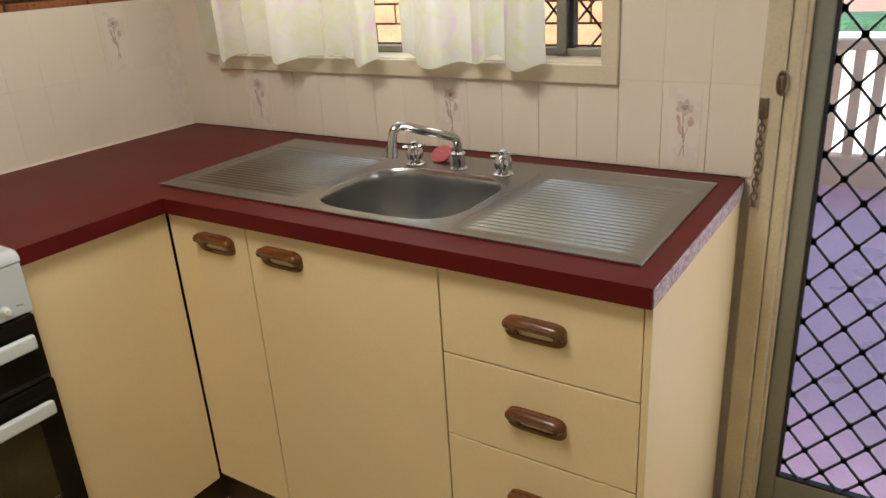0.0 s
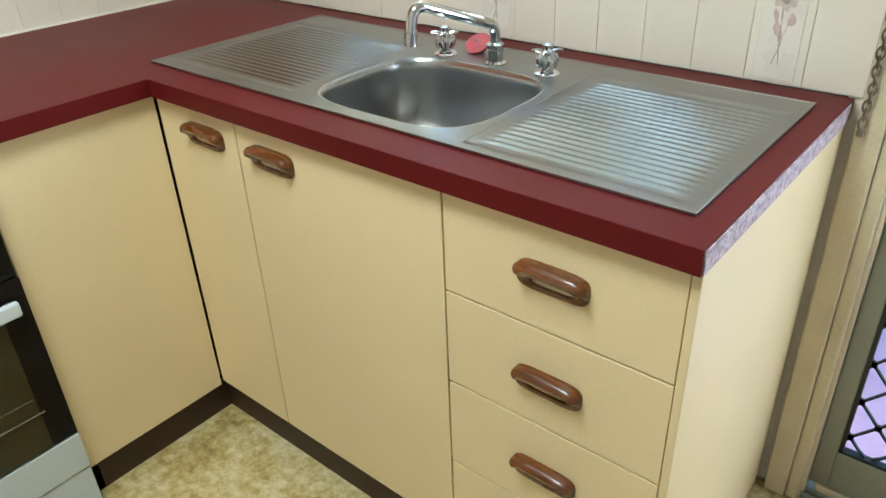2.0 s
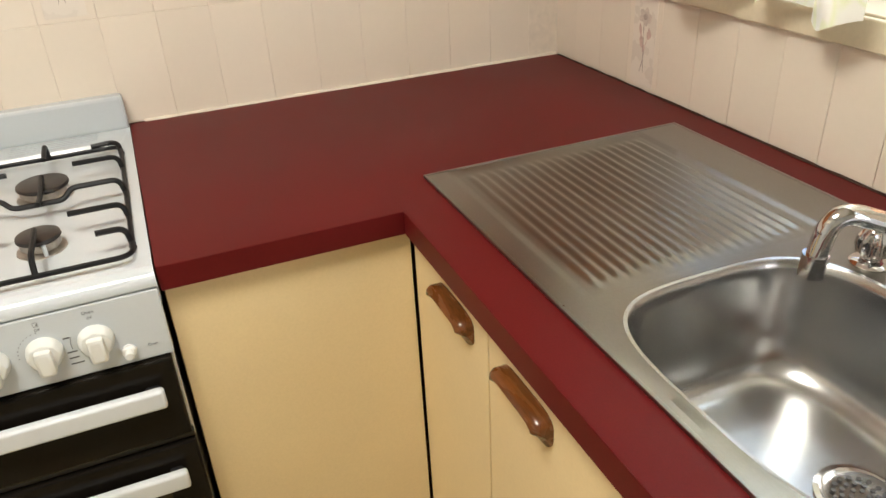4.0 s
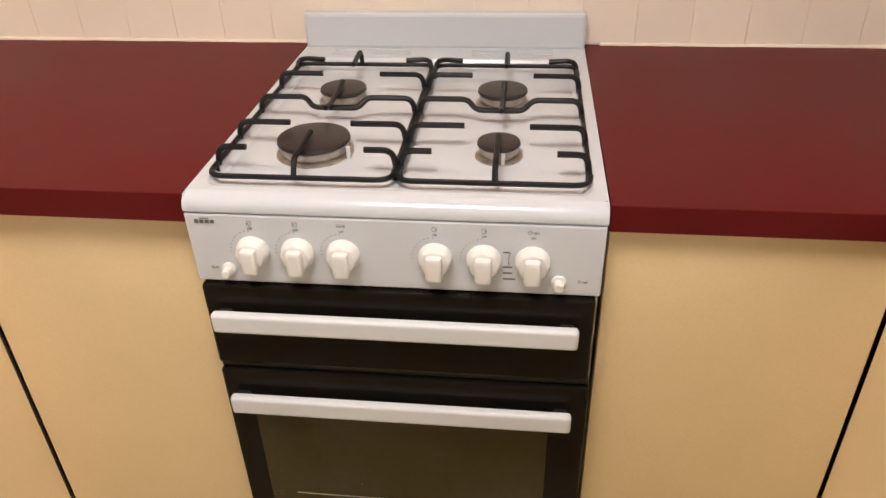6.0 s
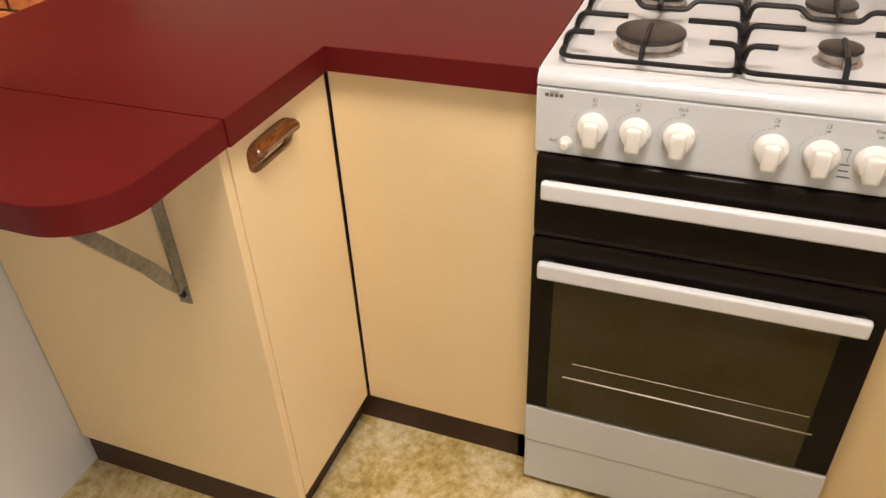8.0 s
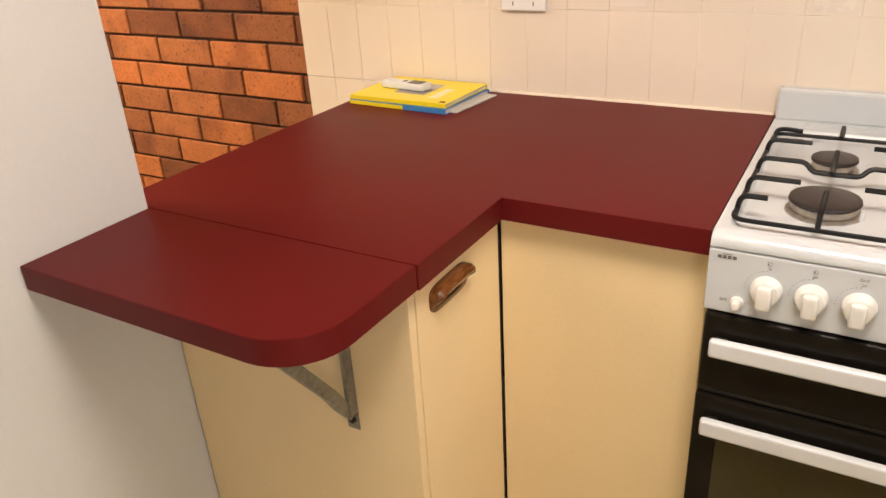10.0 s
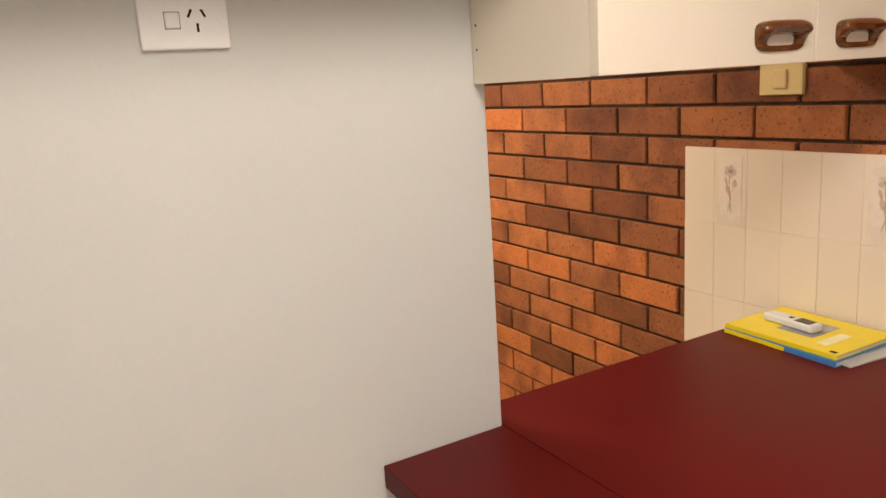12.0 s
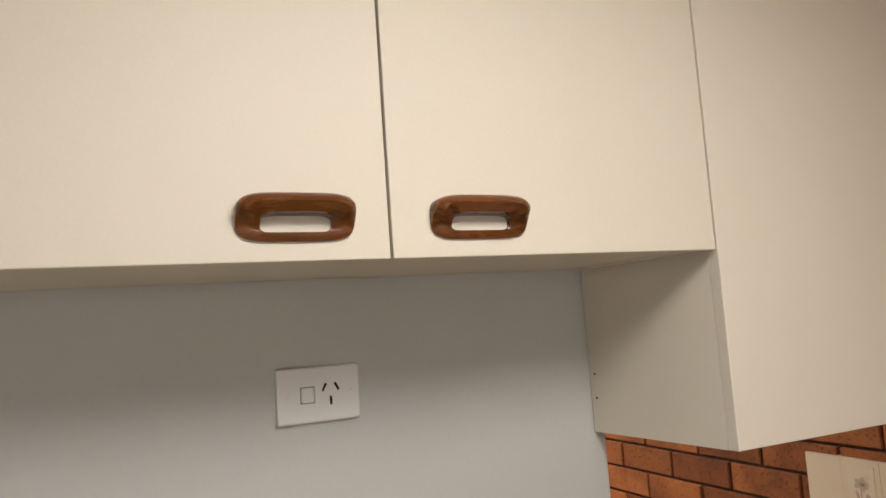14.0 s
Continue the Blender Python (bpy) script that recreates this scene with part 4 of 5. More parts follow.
part("ring", spun(tube([(0.005 * math.cos(a), 0.0, 0.006 + 0.005 * math.sin(a)) for a in [2 * math.pi * k / 14 for k in range(15)]], 0.0012, 6, False), (-1.088, 1.582, SZ + 0.0165), tilt), CHROME, p)

# ---------------------------------------------------------------- stove
def lettering(text, size, at, parent, mat=INK):
    """Raised print on the stove's front, read from the room."""
    curve = bpy.data.curves.new("print", "FONT")
    curve.body, curve.size, curve.extrude, curve.align_x, curve.align_y = text, size, 0.0002, "CENTER", "CENTER"
    ob = bpy.data.objects.new("print", curve)
    scene.collection.objects.link(ob)
    bpy.context.view_layer.update()
    me = bpy.data.meshes.new_from_object(ob.evaluated_get(bpy.context.evaluated_depsgraph_get()))
    bpy.data.objects.remove(ob)
    bm = bmesh.new()
    bm.from_mesh(me)
    bpy.data.meshes.remove(me)
    spun(bm, at, Matrix.Rotation(radians(90), 4, "Z") @ Matrix.Rotation(radians(90), 4, "X"))
    return part("print", bm, mat, parent, smooth=False)


def stove():
    y0, y1 = 0.199, 0.734
    xb, xf = -2.155, -1.526
    s = thing("gas_stove", (-1.84, 0.468, 0.0), "white freestanding gas stove with four burners and black glass oven", "stove")
    part("body", joined(box(xb, xf - 0.006, y0 + 0.003, y1 - 0.003, 0.03, 0.86, 0.003)), ENAMEL, s)
    # hob with a rolled front lip and a sunken well
    n_well = (xb + 0.085, xf - 0.026, y0 + 0.016, y1 - 0.016)
    zh = 0.9015
    prof = [(xf + 0.001, 0.8775), (xf + 0.0055, 0.880), (xf + 0.006, 0.886), (xf + 0.003, 0.8935), (xf - 0.004, 0.899), (xf - 0.014, zh)]
    hob = bmesh.new()
    cols = [[hob.verts.new((x, y, z)) for x, z in prof] for y in (y0, y1)]
    for i in range(len(prof) - 1):
        hob.faces.new((cols[0][i], cols[0][i + 1], cols[1][i + 1], cols[1][i]))
    top_out = [(xf - 0.014, y0), (xf - 0.014, y1), (xb, y1), (xb, y0)]
    a0, a1, b0, b1 = n_well

    def well(inset, z):
        path = rounded_path([((a0 + a1) / 2, b0 + inset, z), (a1 - inset, b0 + inset, z), (a1 - inset, b1 - inset, z), (a0 + inset, b1 - inset, z), (a0 + inset, b0 + inset, z), ((a0 + a1) / 2, b0 + inset, z)], 0.022, 5)
        return path[:-1]
    inner = [well(0.0, zh), well(0.003, zh - 0.001), well(0.008, zh - 0.0075), well(0.014, zh - 0.0095)]
    outer = []
    for p in inner[0]:
        ux = (p.x - (a0 + a1) / 2) / ((a1 - a0) / 2)
        uy = (p.y - (b0 + b1) / 2) / ((b1 - b0) / 2)
        q = max(abs(ux), abs(uy))
        ux, uy = ux / q, uy / q
        cx, cy = (xb + xf - 0.014) / 2, (y0 + y1) / 2
        outer.append((cx + ux * (xf - 0.014 - xb) / 2, cy + uy * (y1 - y0) / 2, zh))
    part("hob", loft([outer] + inner, False, True), ENAMEL, s, "white enamel hob")
    part("front_lip", hob, ENAMEL, s, smooth="all")
    part("side_skirt", box(xb, xf - 0.003, y0, y0 + 0.002, 0.850, zh - 0.0006), ENAMEL, s)
    part("side_skirt", box(xb, xf - 0.003, y1 - 0.002, y1, 0.850, zh - 0.0006), ENAMEL, s)
    part("lip_return", box(xf - 0.006, xf + 0.0015, y0 + 0.001, y1 - 0.001, 0.8665, 0.879), ENAMEL, s)
    for k in range(4):
        for ya, yb in ((y0 + 0.06, y0 + 0.21), (y1 - 0.21, y1 - 0.06)):
            part("vent_slot", box(xb + 0.034 + k * 0.010, xb + 0.038 + k * 0.010, ya, yb, zh + 0.0001, zh + 0.0013, 0.0004), ENAMEL, s)
    part("backguard", box(xb - 0.010, xb + 0.022, y0, y1, zh - 0.002, 0.966, 0.006), ENAMEL, s)
    # burners
    BURNERS = ((-1.879, 0.331, 0.035), (-1.881, 0.591, 0.037), (-1.680, 0.333, 0.049), (-1.680, 0.594, 0.027))
    for x, y, r in BURNERS:
        b = part("burner", turned([(r + 0.006, 0.8915), (r + 0.006, 0.894), (r - 0.004, 0.8955), (r - 0.004, 0.899), (r, 0.900), (r, 0.908), (r - 0.003, 0.9095)], x, y, 40), ALLOY, s, "alloy burner ring")
        part("cap", turned([(r + 0.001, 0.9092), (r + 0.003, 0.911), (r + 0.002, 0.9155), (r - 0.004, 0.9175), (0.004, 0.918)], x, y, 40), BURNER, b, "dark enamel burner cap")
    part("igniter", turned([(0.003, 0.892), (0.003, 0.910)], -1.651, 0.601, 8), PLASTIC, s)
    part("igniter", turned([(0.003, 0.892), (0.003, 0.910)], -1.660, 0.386, 8), PLASTIC, s)
    # trivets
    pieces = [s]
    zl, zt = 0.9055, 0.928
    xa, xe = -2.022, -1.572
    for ya, yb, back, front in ((0.2165, 0.4615, BURNERS[0], BURNERS[2]), (0.4670, 0.7135, BURNERS[1], BURNERS[3])):
        t = thing("trivet", ((xa + xe) / 2, (ya + yb) / 2, 0.892), "black iron pan support on the gas hob", "trivet", "hob trivets")
        pieces.append(t)
        frame_path = rounded_path([((xa + xe) / 2, ya, zl), (xe, ya, zl), (xe, yb, zl), (xa, yb, zl), (xa, ya, zl), ((xa + xe) / 2, ya, zl)], 0.022, 5)
        part("ring", tube(frame_path, 0.0038, 8), IRON, t)
        for x in (xa + 0.03, xe - 0.03):
            for y in (ya, yb):
                part("rubber_foot", turned([(0.005, 0.8922), (0.005, zl)], x, y, 10), IRON, t)
        m = (ya + yb) / 2
        cy = front[1]
        for x, reach in ((xe - 0.042, 0.042), (xe - 0.128, 0.078), (xe - 0.335, 0.074)):
            for yy, sg in ((ya, 1), (yb, -1)):
                part("finger", tube(rounded_path([(x, yy, zl - 0.004), (x, yy + sg * 0.004, zt), (x, yy + sg * reach, zt)], 0.016, 5), 0.0044, 8), IRON, t)
        # raised corners along the back bar
        for yy, sg in ((ya, 1), (yb, -1)):
            part("corner_tab", tube(rounded_path([(xa + 0.020, yy + sg * 0.001, zl - 0.002), (xa + 0.012, yy + sg * 0.003, zl + 0.010), (xa, yy + sg * 0.014, zl + 0.010), (xa, yy + sg * 0.048, zl + 0.008)], 0.012, 5), 0.0044, 8), IRON, t)
        mid_x = xe - 0.228
        part("crossbar", tube(rounded_path([(mid_x, ya, zl - 0.004), (mid_x, ya + 0.005, zt), (mid_x, ya + 0.075, zt), (mid_x + 0.010, m - 0.036, zt - 0.013), (mid_x + 0.010, m + 0.036, zt - 0.013),
                                            (mid_x, yb - 0.075, zt), (mid_x, yb - 0.005, zt), (mid_x, yb, zl - 0.004)], 0.018, 5), 0.0044, 8), IRON, t)
        part("finger", tube(rounded_path([(xe, cy, zl), (xe - 0.012, cy, zt), (front[0] + 0.012, cy, zt)], 0.02, 5), 0.0040, 8), IRON, t)
        part("finger", tube(rounded_path([(mid_x + 0.045, cy, zt), (mid_x + 0.008, cy, zt - 0.006), (back[0] + 0.008, cy, zt)], 0.02, 3), 0.0040, 8), IRON, t)
        part("finger", tube(rounded_path([(xa, cy, zl), (xa + 0.006, cy, zt + 0.004), (xa + 0.070, cy, zt)], 0.012, 5), 0.0042, 8), IRON, t)
    # control panel, leaning back a little
    part("control_panel", joined(box(xf - 0.020, xf + 0.005, y0 - 0.001, y1 - 0.001, 0.773, 0.8765, 0.0025)), ENAMEL, s, "white control panel")
    px = xf + 0.0052
    for i, y in enumerate((0.283, 0.343, 0.403, 0.522, 0.584, 0.645)):
        zk = 0.8235
        n = 48
        loops = []
        for d, r, lob in ((0.0, 0.0222, 0.0), (0.004, 0.0222, 0.0), (0.006, 0.0214, 0.012), (0.013, 0.0198, 0.03), (0.016, 0.0175, 0.03), (0.017, 0.012, 0.0)):
            loops.append([(px + d, y + r * (1 + lob * math.cos(8 * a)) * math.sin(a), zk + r * (1 + lob * math.cos(8 * a)) * math.cos(a)) for a in [2 * math.pi * k / n for k in range(n)]])
        k = part("knob", loft(loops, True, True), KNOB, s, "ivory plastic knob")
        part("grip", joined(box(px + 0.006, px + 0.026, y - 0.0105, y + 0.0105, zk - 0.0232, zk + 0.0130, 0.0045, 2)), KNOB, k)
        arc_pts = []
        for q in range(9):
            a = radians(-5 - q * 11) if i != 5 else radians(-100 + q * 4)
            arc_pts.append(box(px - 0.0002, px + 0.0002, y + 0.0300 * math.sin(a) - 0.0006, y + 0.0300 * math.sin(a) + 0.0006, zk + 0.0300 * math.cos(a) - 0.0006, zk + 0.0300 * math.cos(a) + 0.0006))
        part("dial_marks", joined(*arc_pts), INK, s, smooth=False)
        lettering("Off", 0.0048, (px, y, zk + 0.0335), s)
        if i in (2, 5):
            lettering("Grill" if i == 2 else "Oven", 0.0066, (px, y, zk + 0.0415), s)
        else:
            part("burner_symbol", joined(box(px - 0.0002, px + 0.0002, y - 0.003, y + 0.003, zk + 0.0385, zk + 0.0389), box(px - 0.0002, px + 0.0002, y - 0.003, y + 0.003, zk + 0.0441, zk + 0.0445),
                                         box(px - 0.0002, px + 0.0002, y - 0.003, y - 0.0026, zk + 0.0385, zk + 0.0445), box(px - 0.0002, px + 0.0002, y + 0.0026, y + 0.003, zk + 0.0385, zk + 0.0445),
                                         box(px - 0.0002, px + 0.0002, y - 0.001 + (0.0015 if i in (3, 4) else -0.0015), y + 0.001 + (0.0015 if i in (3, 4) else -0.0015), zk + 0.0403, zk + 0.0420)), INK, s, smooth=False)
    for z, wd in ((0.018, 0.008), (-0.004, 0.012), (-0.013, 0.012), (-0.022, 0.016)):
        part("dial_marks", box(px - 0.0002, px + 0.0002, 0.608, 0.608 + wd, 0.8165 + z, 0.8165 + z + 0.0020), INK, s, smooth=False)
    for y in (0.2455, 0.6790):
        b = part("button", spun(turned([(0.0095, 0), (0.0095, 0.004), (0.0075, 0.005), (0.0060, 0.0055), (0.0060, 0.016), (0.005, 0.0172)], 0, 0, 24), (px, y, 0.7945), Matrix.Rotation(radians(90), 4, "Y")), KNOB, s)
    lettering("Grill", 0.0060, (px, 0.2255, 0.7950), s)
    lettering("Oven", 0.0060, (px, 0.7095, 0.7950), s)
    part("emblem", joined(*[box(px - 0.0002, px + 0.0003, 0.2110 + k * 0.0070, 0.2110 + k * 0.0070 + 0.0056, 0.8630, 0.8682) for k in range(4)],
                          box(px - 0.0002, px + 0.0003, 0.218, 0.231, 0.8698, 0.8708)), INK, s, "small dark maker's emblem", smooth=False)
    # doors, drawer and their bars
    xd = -1.513
    g = part("grill_door", box(xd - 0.030, xd, y0 + 0.004, y1 - 0.006, 0.634, 0.7705, 0.004), GLASS_BLACK, s, "black glass grill door")

    def bar_handle(parent, z):
        part("handle", joined(box(xd + 0.009, xd + 0.024, y0 + 0.018, y1 - 0.026, z - 0.0155, z + 0.0155, 0.005, 3)), PLASTIC, parent, "white bar handle")
        for ya in (y0 + 0.024, y1 - 0.050):
            part("handle_post", box(xd - 0.001, xd + 0.011, ya, ya + 0.018, z - 0.011, z + 0.011, 0.002), BLACK_METAL, parent)
    bar_handle(g, 0.7220)
    o = part("oven_door", joined(box(xd - 0.030, xd, y0 + 0.003, y1 - 0.003, 0.232, 0.621, 0.004)), GLASS_BLACK, s, "black glass oven door")
    part("oven_window", box(xd - 0.0002, xd + 0.0012, y0 + 0.043, y1 - 0.056, 0.236, 0.548, 0.0003), GLASS_BROWN, o, "smoked glass oven window")
    # Two thin wires on the glass front imitate the glints of the rack inside.
    rack = [tube([(xd + 0.0018, y0 + 0.085, 0.364), (xd + 0.0018, y1 - 0.060, 0.362)], 0.0008, 6), tube([(xd + 0.0018, y0 + 0.070, 0.327), (xd + 0.0018, y1 - 0.048, 0.324)], 0.0016, 6)]
    for bm in rack:
        part("rack_glint_bar", bm, RACK, o, "wire on the glass front drawn for the oven rack's glint")
    part("door_trim", box(xd - 0.026, xd - 0.008, y0 + 0.004, y1 - 0.004, 0.6225, 0.6325, 0.001), BLACK_METAL, s)
    bar_handle(o, 0.5710)
    part("drawer_front", box(xd - 0.030, xd, y0 + 0.002, y1 - 0.002, 0.133, 0.2295, 0.004), ENAMEL, s, "white lower drawer")
    part("kick_panel", box(xd - 0.034, xd - 0.003, y0 + 0.003, y1 - 0.003, 0.016, 0.1315, 0.004), ENAMEL, s)
    for y in (y0 + 0.04, y1 - 0.04):
        for x in (xf - 0.05, xb + 0.05):
            part("foot", turned([(0.016, 0), (0.016, 0.012), (0.010, 0.016), (0.010, 0.032)], x, y, 16), BLACK_METAL, s, "black foot")
    # the whole stove stands turned a little in its gap
    pivot = Vector((xd, (y0 + y1) / 2, 0))
    turn = Matrix.Translation(pivot) @ Matrix.Rotation(radians(0.3), 4, "Z") @ Matrix.Translation(-pivot)
    for ob in pieces:
        ob.matrix_world = turn @ Matrix.Translation(ORIGIN[ob])


stove()

# ---------------------------------------------------------------- power points and switch
def power_point(label, at, turn, gangs, mat):
    """Plate in the x-z plane, facing -y, then turned about z."""
    p = thing("power_point", at, label, "power outlet")
    r = Matrix.Rotation(radians(turn), 4, "Z")
    part("plate", spun(box(-0.058, 0.058, -0.009, 0.0, -0.037, 0.037, 0.003, 2), at, r), mat, p)
    for gx, dx in ((0.0, None),) if gangs == 1 else ((-0.026, 1), (0.026, 1)):
        if gangs == 1:
            sw, hole = (-0.016, 0.0), (0.016, 0.002)
        else:
            sw, hole = (gx, 0.017), (gx, -0.012)
        if gangs == 1:
            part("switch_recess", spun(box(sw[0] - 0.0102, sw[0] + 0.0102, -0.0096, -0.0088, sw[1] - 0.0112, sw[1] + 0.0112, 0.0004), at, r), ALUMINIUM, p)
            rocker = box(sw[0] - 0.009, sw[0] + 0.009, -0.0118, -0.0088, sw[1] - 0.010, sw[1] + 0.010, 0.002)
        else:
            rocker = spun(turned([(0.0085, 0), (0.0085, 0.003), (0.006, 0.0042)], 0, 0, 20), (sw[0], -0.0088, sw[1]), Matrix.Rotation(radians(90), 4, "X"))
        part("switch", spun(rocker, at, r), mat, p)
        slots = []
        for ox, oz, an in ((-0.0065, 0.005, -28), (0.0065, 0.005, 28), (0, -0.0085, 0)):
            k = 1.35 if gangs == 1 else 1.0
            b = box(-0.0012 * k, 0.0012 * k, -0.0095, -0.0085, -0.0042 * k, 0.0042 * k)
            slots.append(spun(b, (hole[0] + ox * k, 0, hole[1] + oz * k), Matrix.Rotation(radians(-an), 4, "Y")))
        part("socket", spun(joined(*slots), at, r), DARK, p, smooth=False)
    if gangs == 1:
        for ox in (-0.040, 0.046):
            part("screw_cap", spun(spun(turned([(0.004, 0), (0.0035, 0.001)], 0, 0, 12), (ox, -0.0088, 0), Matrix.Rotation(radians(90), 4, "X")), at, r), mat, p)


power_point("white double power outlet on the ivory tiles", (WEST, -0.3895, 1.1385), 90, 2, OUTLET)
power_point("white single power outlet on the painted wall", (-0.782, SOUTH, 1.6195), 180, 1, OUTLET)
p = thing("light_switch", (BRICK_X + 0.006, -0.80, 1.49), "aged cream light switch on the brick wall below the cabinet", "switch")
part("plate", box(BRICK_X - 0.008, BRICK_X + 0.010, -0.858, -0.742, 1.440, 1.516, 0.003), CREAM_PLASTIC, p)
part("rocker", box(BRICK_X + 0.008, BRICK_X + 0.016, -0.818, -0.782, 1.455, 1.50, 0.003), CREAM_PLASTIC, p)

# ---------------------------------------------------------------- books and phone
def book(label, center, turn, sx, sy, z0, h, cover, spine):
    b = thing("phone_book", (center[0], center[1], z0), label, "book", "stack of directories")
    at, r = (center[0], center[1], 0), Matrix.Rotation(radians(turn), 4, "Z")
    part("pages", spun(box(-sx / 2 + 0.002, sx / 2 - 0.003, -sy / 2 + 0.003, sy / 2 - 0.003, z0 + 0.001, z0 + h - 0.001), at, r), PAGES, b)
    part("cover", spun(joined(box(-sx / 2, sx / 2, -sy / 2, sy / 2, z0 + h - 0.0015, z0 + h, 0.0005), box(-sx / 2, sx / 2, -sy / 2, sy / 2, z0, z0 + 0.0012, 0.0004)), at, r), cover, b)
    part("spine", spun(box(-sx / 2 - 0.001, -sx / 2 + 0.002, -sy / 2, sy / 2, z0, z0 + h, 0.0006), at, r), spine, b)
    part("fore_edge", spun(box(sx / 2 - 0.0015, sx / 2 + 0.0005, -sy / 2, sy / 2, z0, z0 + h, 0.0006), at, r), spine, b)
    return b, at, r


BX, BY, BT = -2.046, -0.624, -3
b1, at, r = book("thick blue and yellow telephone directory on the bench", (BX, BY), BT, 0.205, 0.285, 0.9005, 0.012, BLUE, BLUE)
part("band", spun(box(0.1025, 0.1040, -0.1425, 0.02, 0.9010, 0.9105), at, r), YELLOW, b1)
b2, at, r = book("yellow telephone directory with a grey cover picture", (BX - 0.004, BY - 0.004), BT + 1.5, 0.205, 0.280, 0.913, 0.010, YELLOW, YELLOW)
part("cover_picture", spun(box(-0.055, 0.045, -0.045, 0.045, 0.9230, 0.9233), at, r), PHOTO, b2)
part("cover_panel", spun(box(-0.025, 0.065, 0.066, 0.092, 0.9230, 0.9233), at, r), PALE, b2)
part("cover_panel", spun(box(0.082, 0.092, 0.115, 0.130, 0.9230, 0.9233), at, r), DARK, b2)
b3, at, r = book("thin grey booklet under the directories", (BX - 0.012, BY + 0.022), BT - 4, 0.17, 0.290, 0.9002, 0.004, PAGES, PAGES)
ph = thing("cordless_remote", (-2.040, -0.660, 0.924), "small white handset with a dark display on the directories", "remote control")
r = Matrix.Rotation(radians(-6), 4, "Z")
part("case", spun(box(-0.019, 0.019, -0.068, 0.068, 0, 0.019, 0.006, 3), (-2.045, -0.662, 0.9235), r), PLASTIC, ph)
part("display", spun(box(-0.014, 0.014, 0.016, 0.056, 0.0185, 0.0198, 0.0004), (-2.045, -0.662, 0.9235), r), SCREEN, ph)
part("button", spun(box(-0.006, 0.006, -0.006, 0.004, 0.0185, 0.0198, 0.0005), (-2.045, -0.662, 0.9235), r), SCREEN, ph)

# ---------------------------------------------------------------- ceiling lamps
for x, y, lab in ((-0.88, 0.40, "round ceiling lamp over the kitchen"), (-1.00, -2.1, "round ceiling lamp over the dining end")):
    l = thing("ceiling_light", (x, y, TOP), lab + ", lit", "ceiling light")
    part("base", turned([(0.31, TOP), (0.31, TOP - 0.02), (0.29, TOP - 0.03)], x, y, 40), PLASTIC, l)
    part("diffuser", turned([(0.295, TOP - 0.03), (0.292, TOP - 0.055), (0.25, TOP - 0.08), (0.12, TOP - 0.092), (0.01, TOP - 0.095)], x, y, 40), LIT, l)

# ---------------------------------------------------------------- seals and scraps
def bead(name, label, a, b, r, mat, seed):
    rnd = random.Random(seed)
    n = 60
    pts, rad = [], []
    for i in range(n + 1):
        s = i / n
        pts.append(Vector(a).lerp(Vector(b), s) + Vector((0, 0, rnd.uniform(-0.0006, 0.0006))))
        rad.append(r * rnd.uniform(0.6, 1.15))
    solid(name, tube(pts, rad, 6), mat, label, "sealant", "structure")


bead("trim", "uneven cream sealant between bench and tiles", (WEST + 0.002, 0.76, BENCH_Z + 0.001), (WEST + 0.002, NORTH - 0.004, BENCH_Z + 0.001), 0.0042, TILE, 1)
bead("trim", "uneven cream sealant between bench and tiles", (WEST + 0.002, -0.785, BENCH_Z + 0.001), (WEST + 0.002, 0.19, BENCH_Z + 0.001), 0.0042, TILE, 2)
# No sealant here: a dark bead draws the shade of the open joint.
bead("trim", "dark brown bead standing in for the shaded gap between bench and tiles", (WEST + 0.01, NORTH - 0.002, BENCH_Z), (-0.40, NORTH - 0.002, BENCH_Z), 0.0030, KICK, 3)

# ---------------------------------------------------------------- tiles
def pad(name, w, h, d, bev, mat):
    return mesh_of(name, box(-w / 2, w / 2, -d, 0, -h / 2, h / 2, bev, 1), mat)


def place(name, me, parent, at, turn=0.0, lean=0.0):
    ob = new(name, me)
    ob.parent = parent
    ob.matrix_basis = Matrix.Translation(Vector(at) - ORIGIN[parent]) @ Matrix.Rotation(radians(turn), 4, "Z") @ Matrix.Rotation(radians(lean), 4, "X")
    return ob


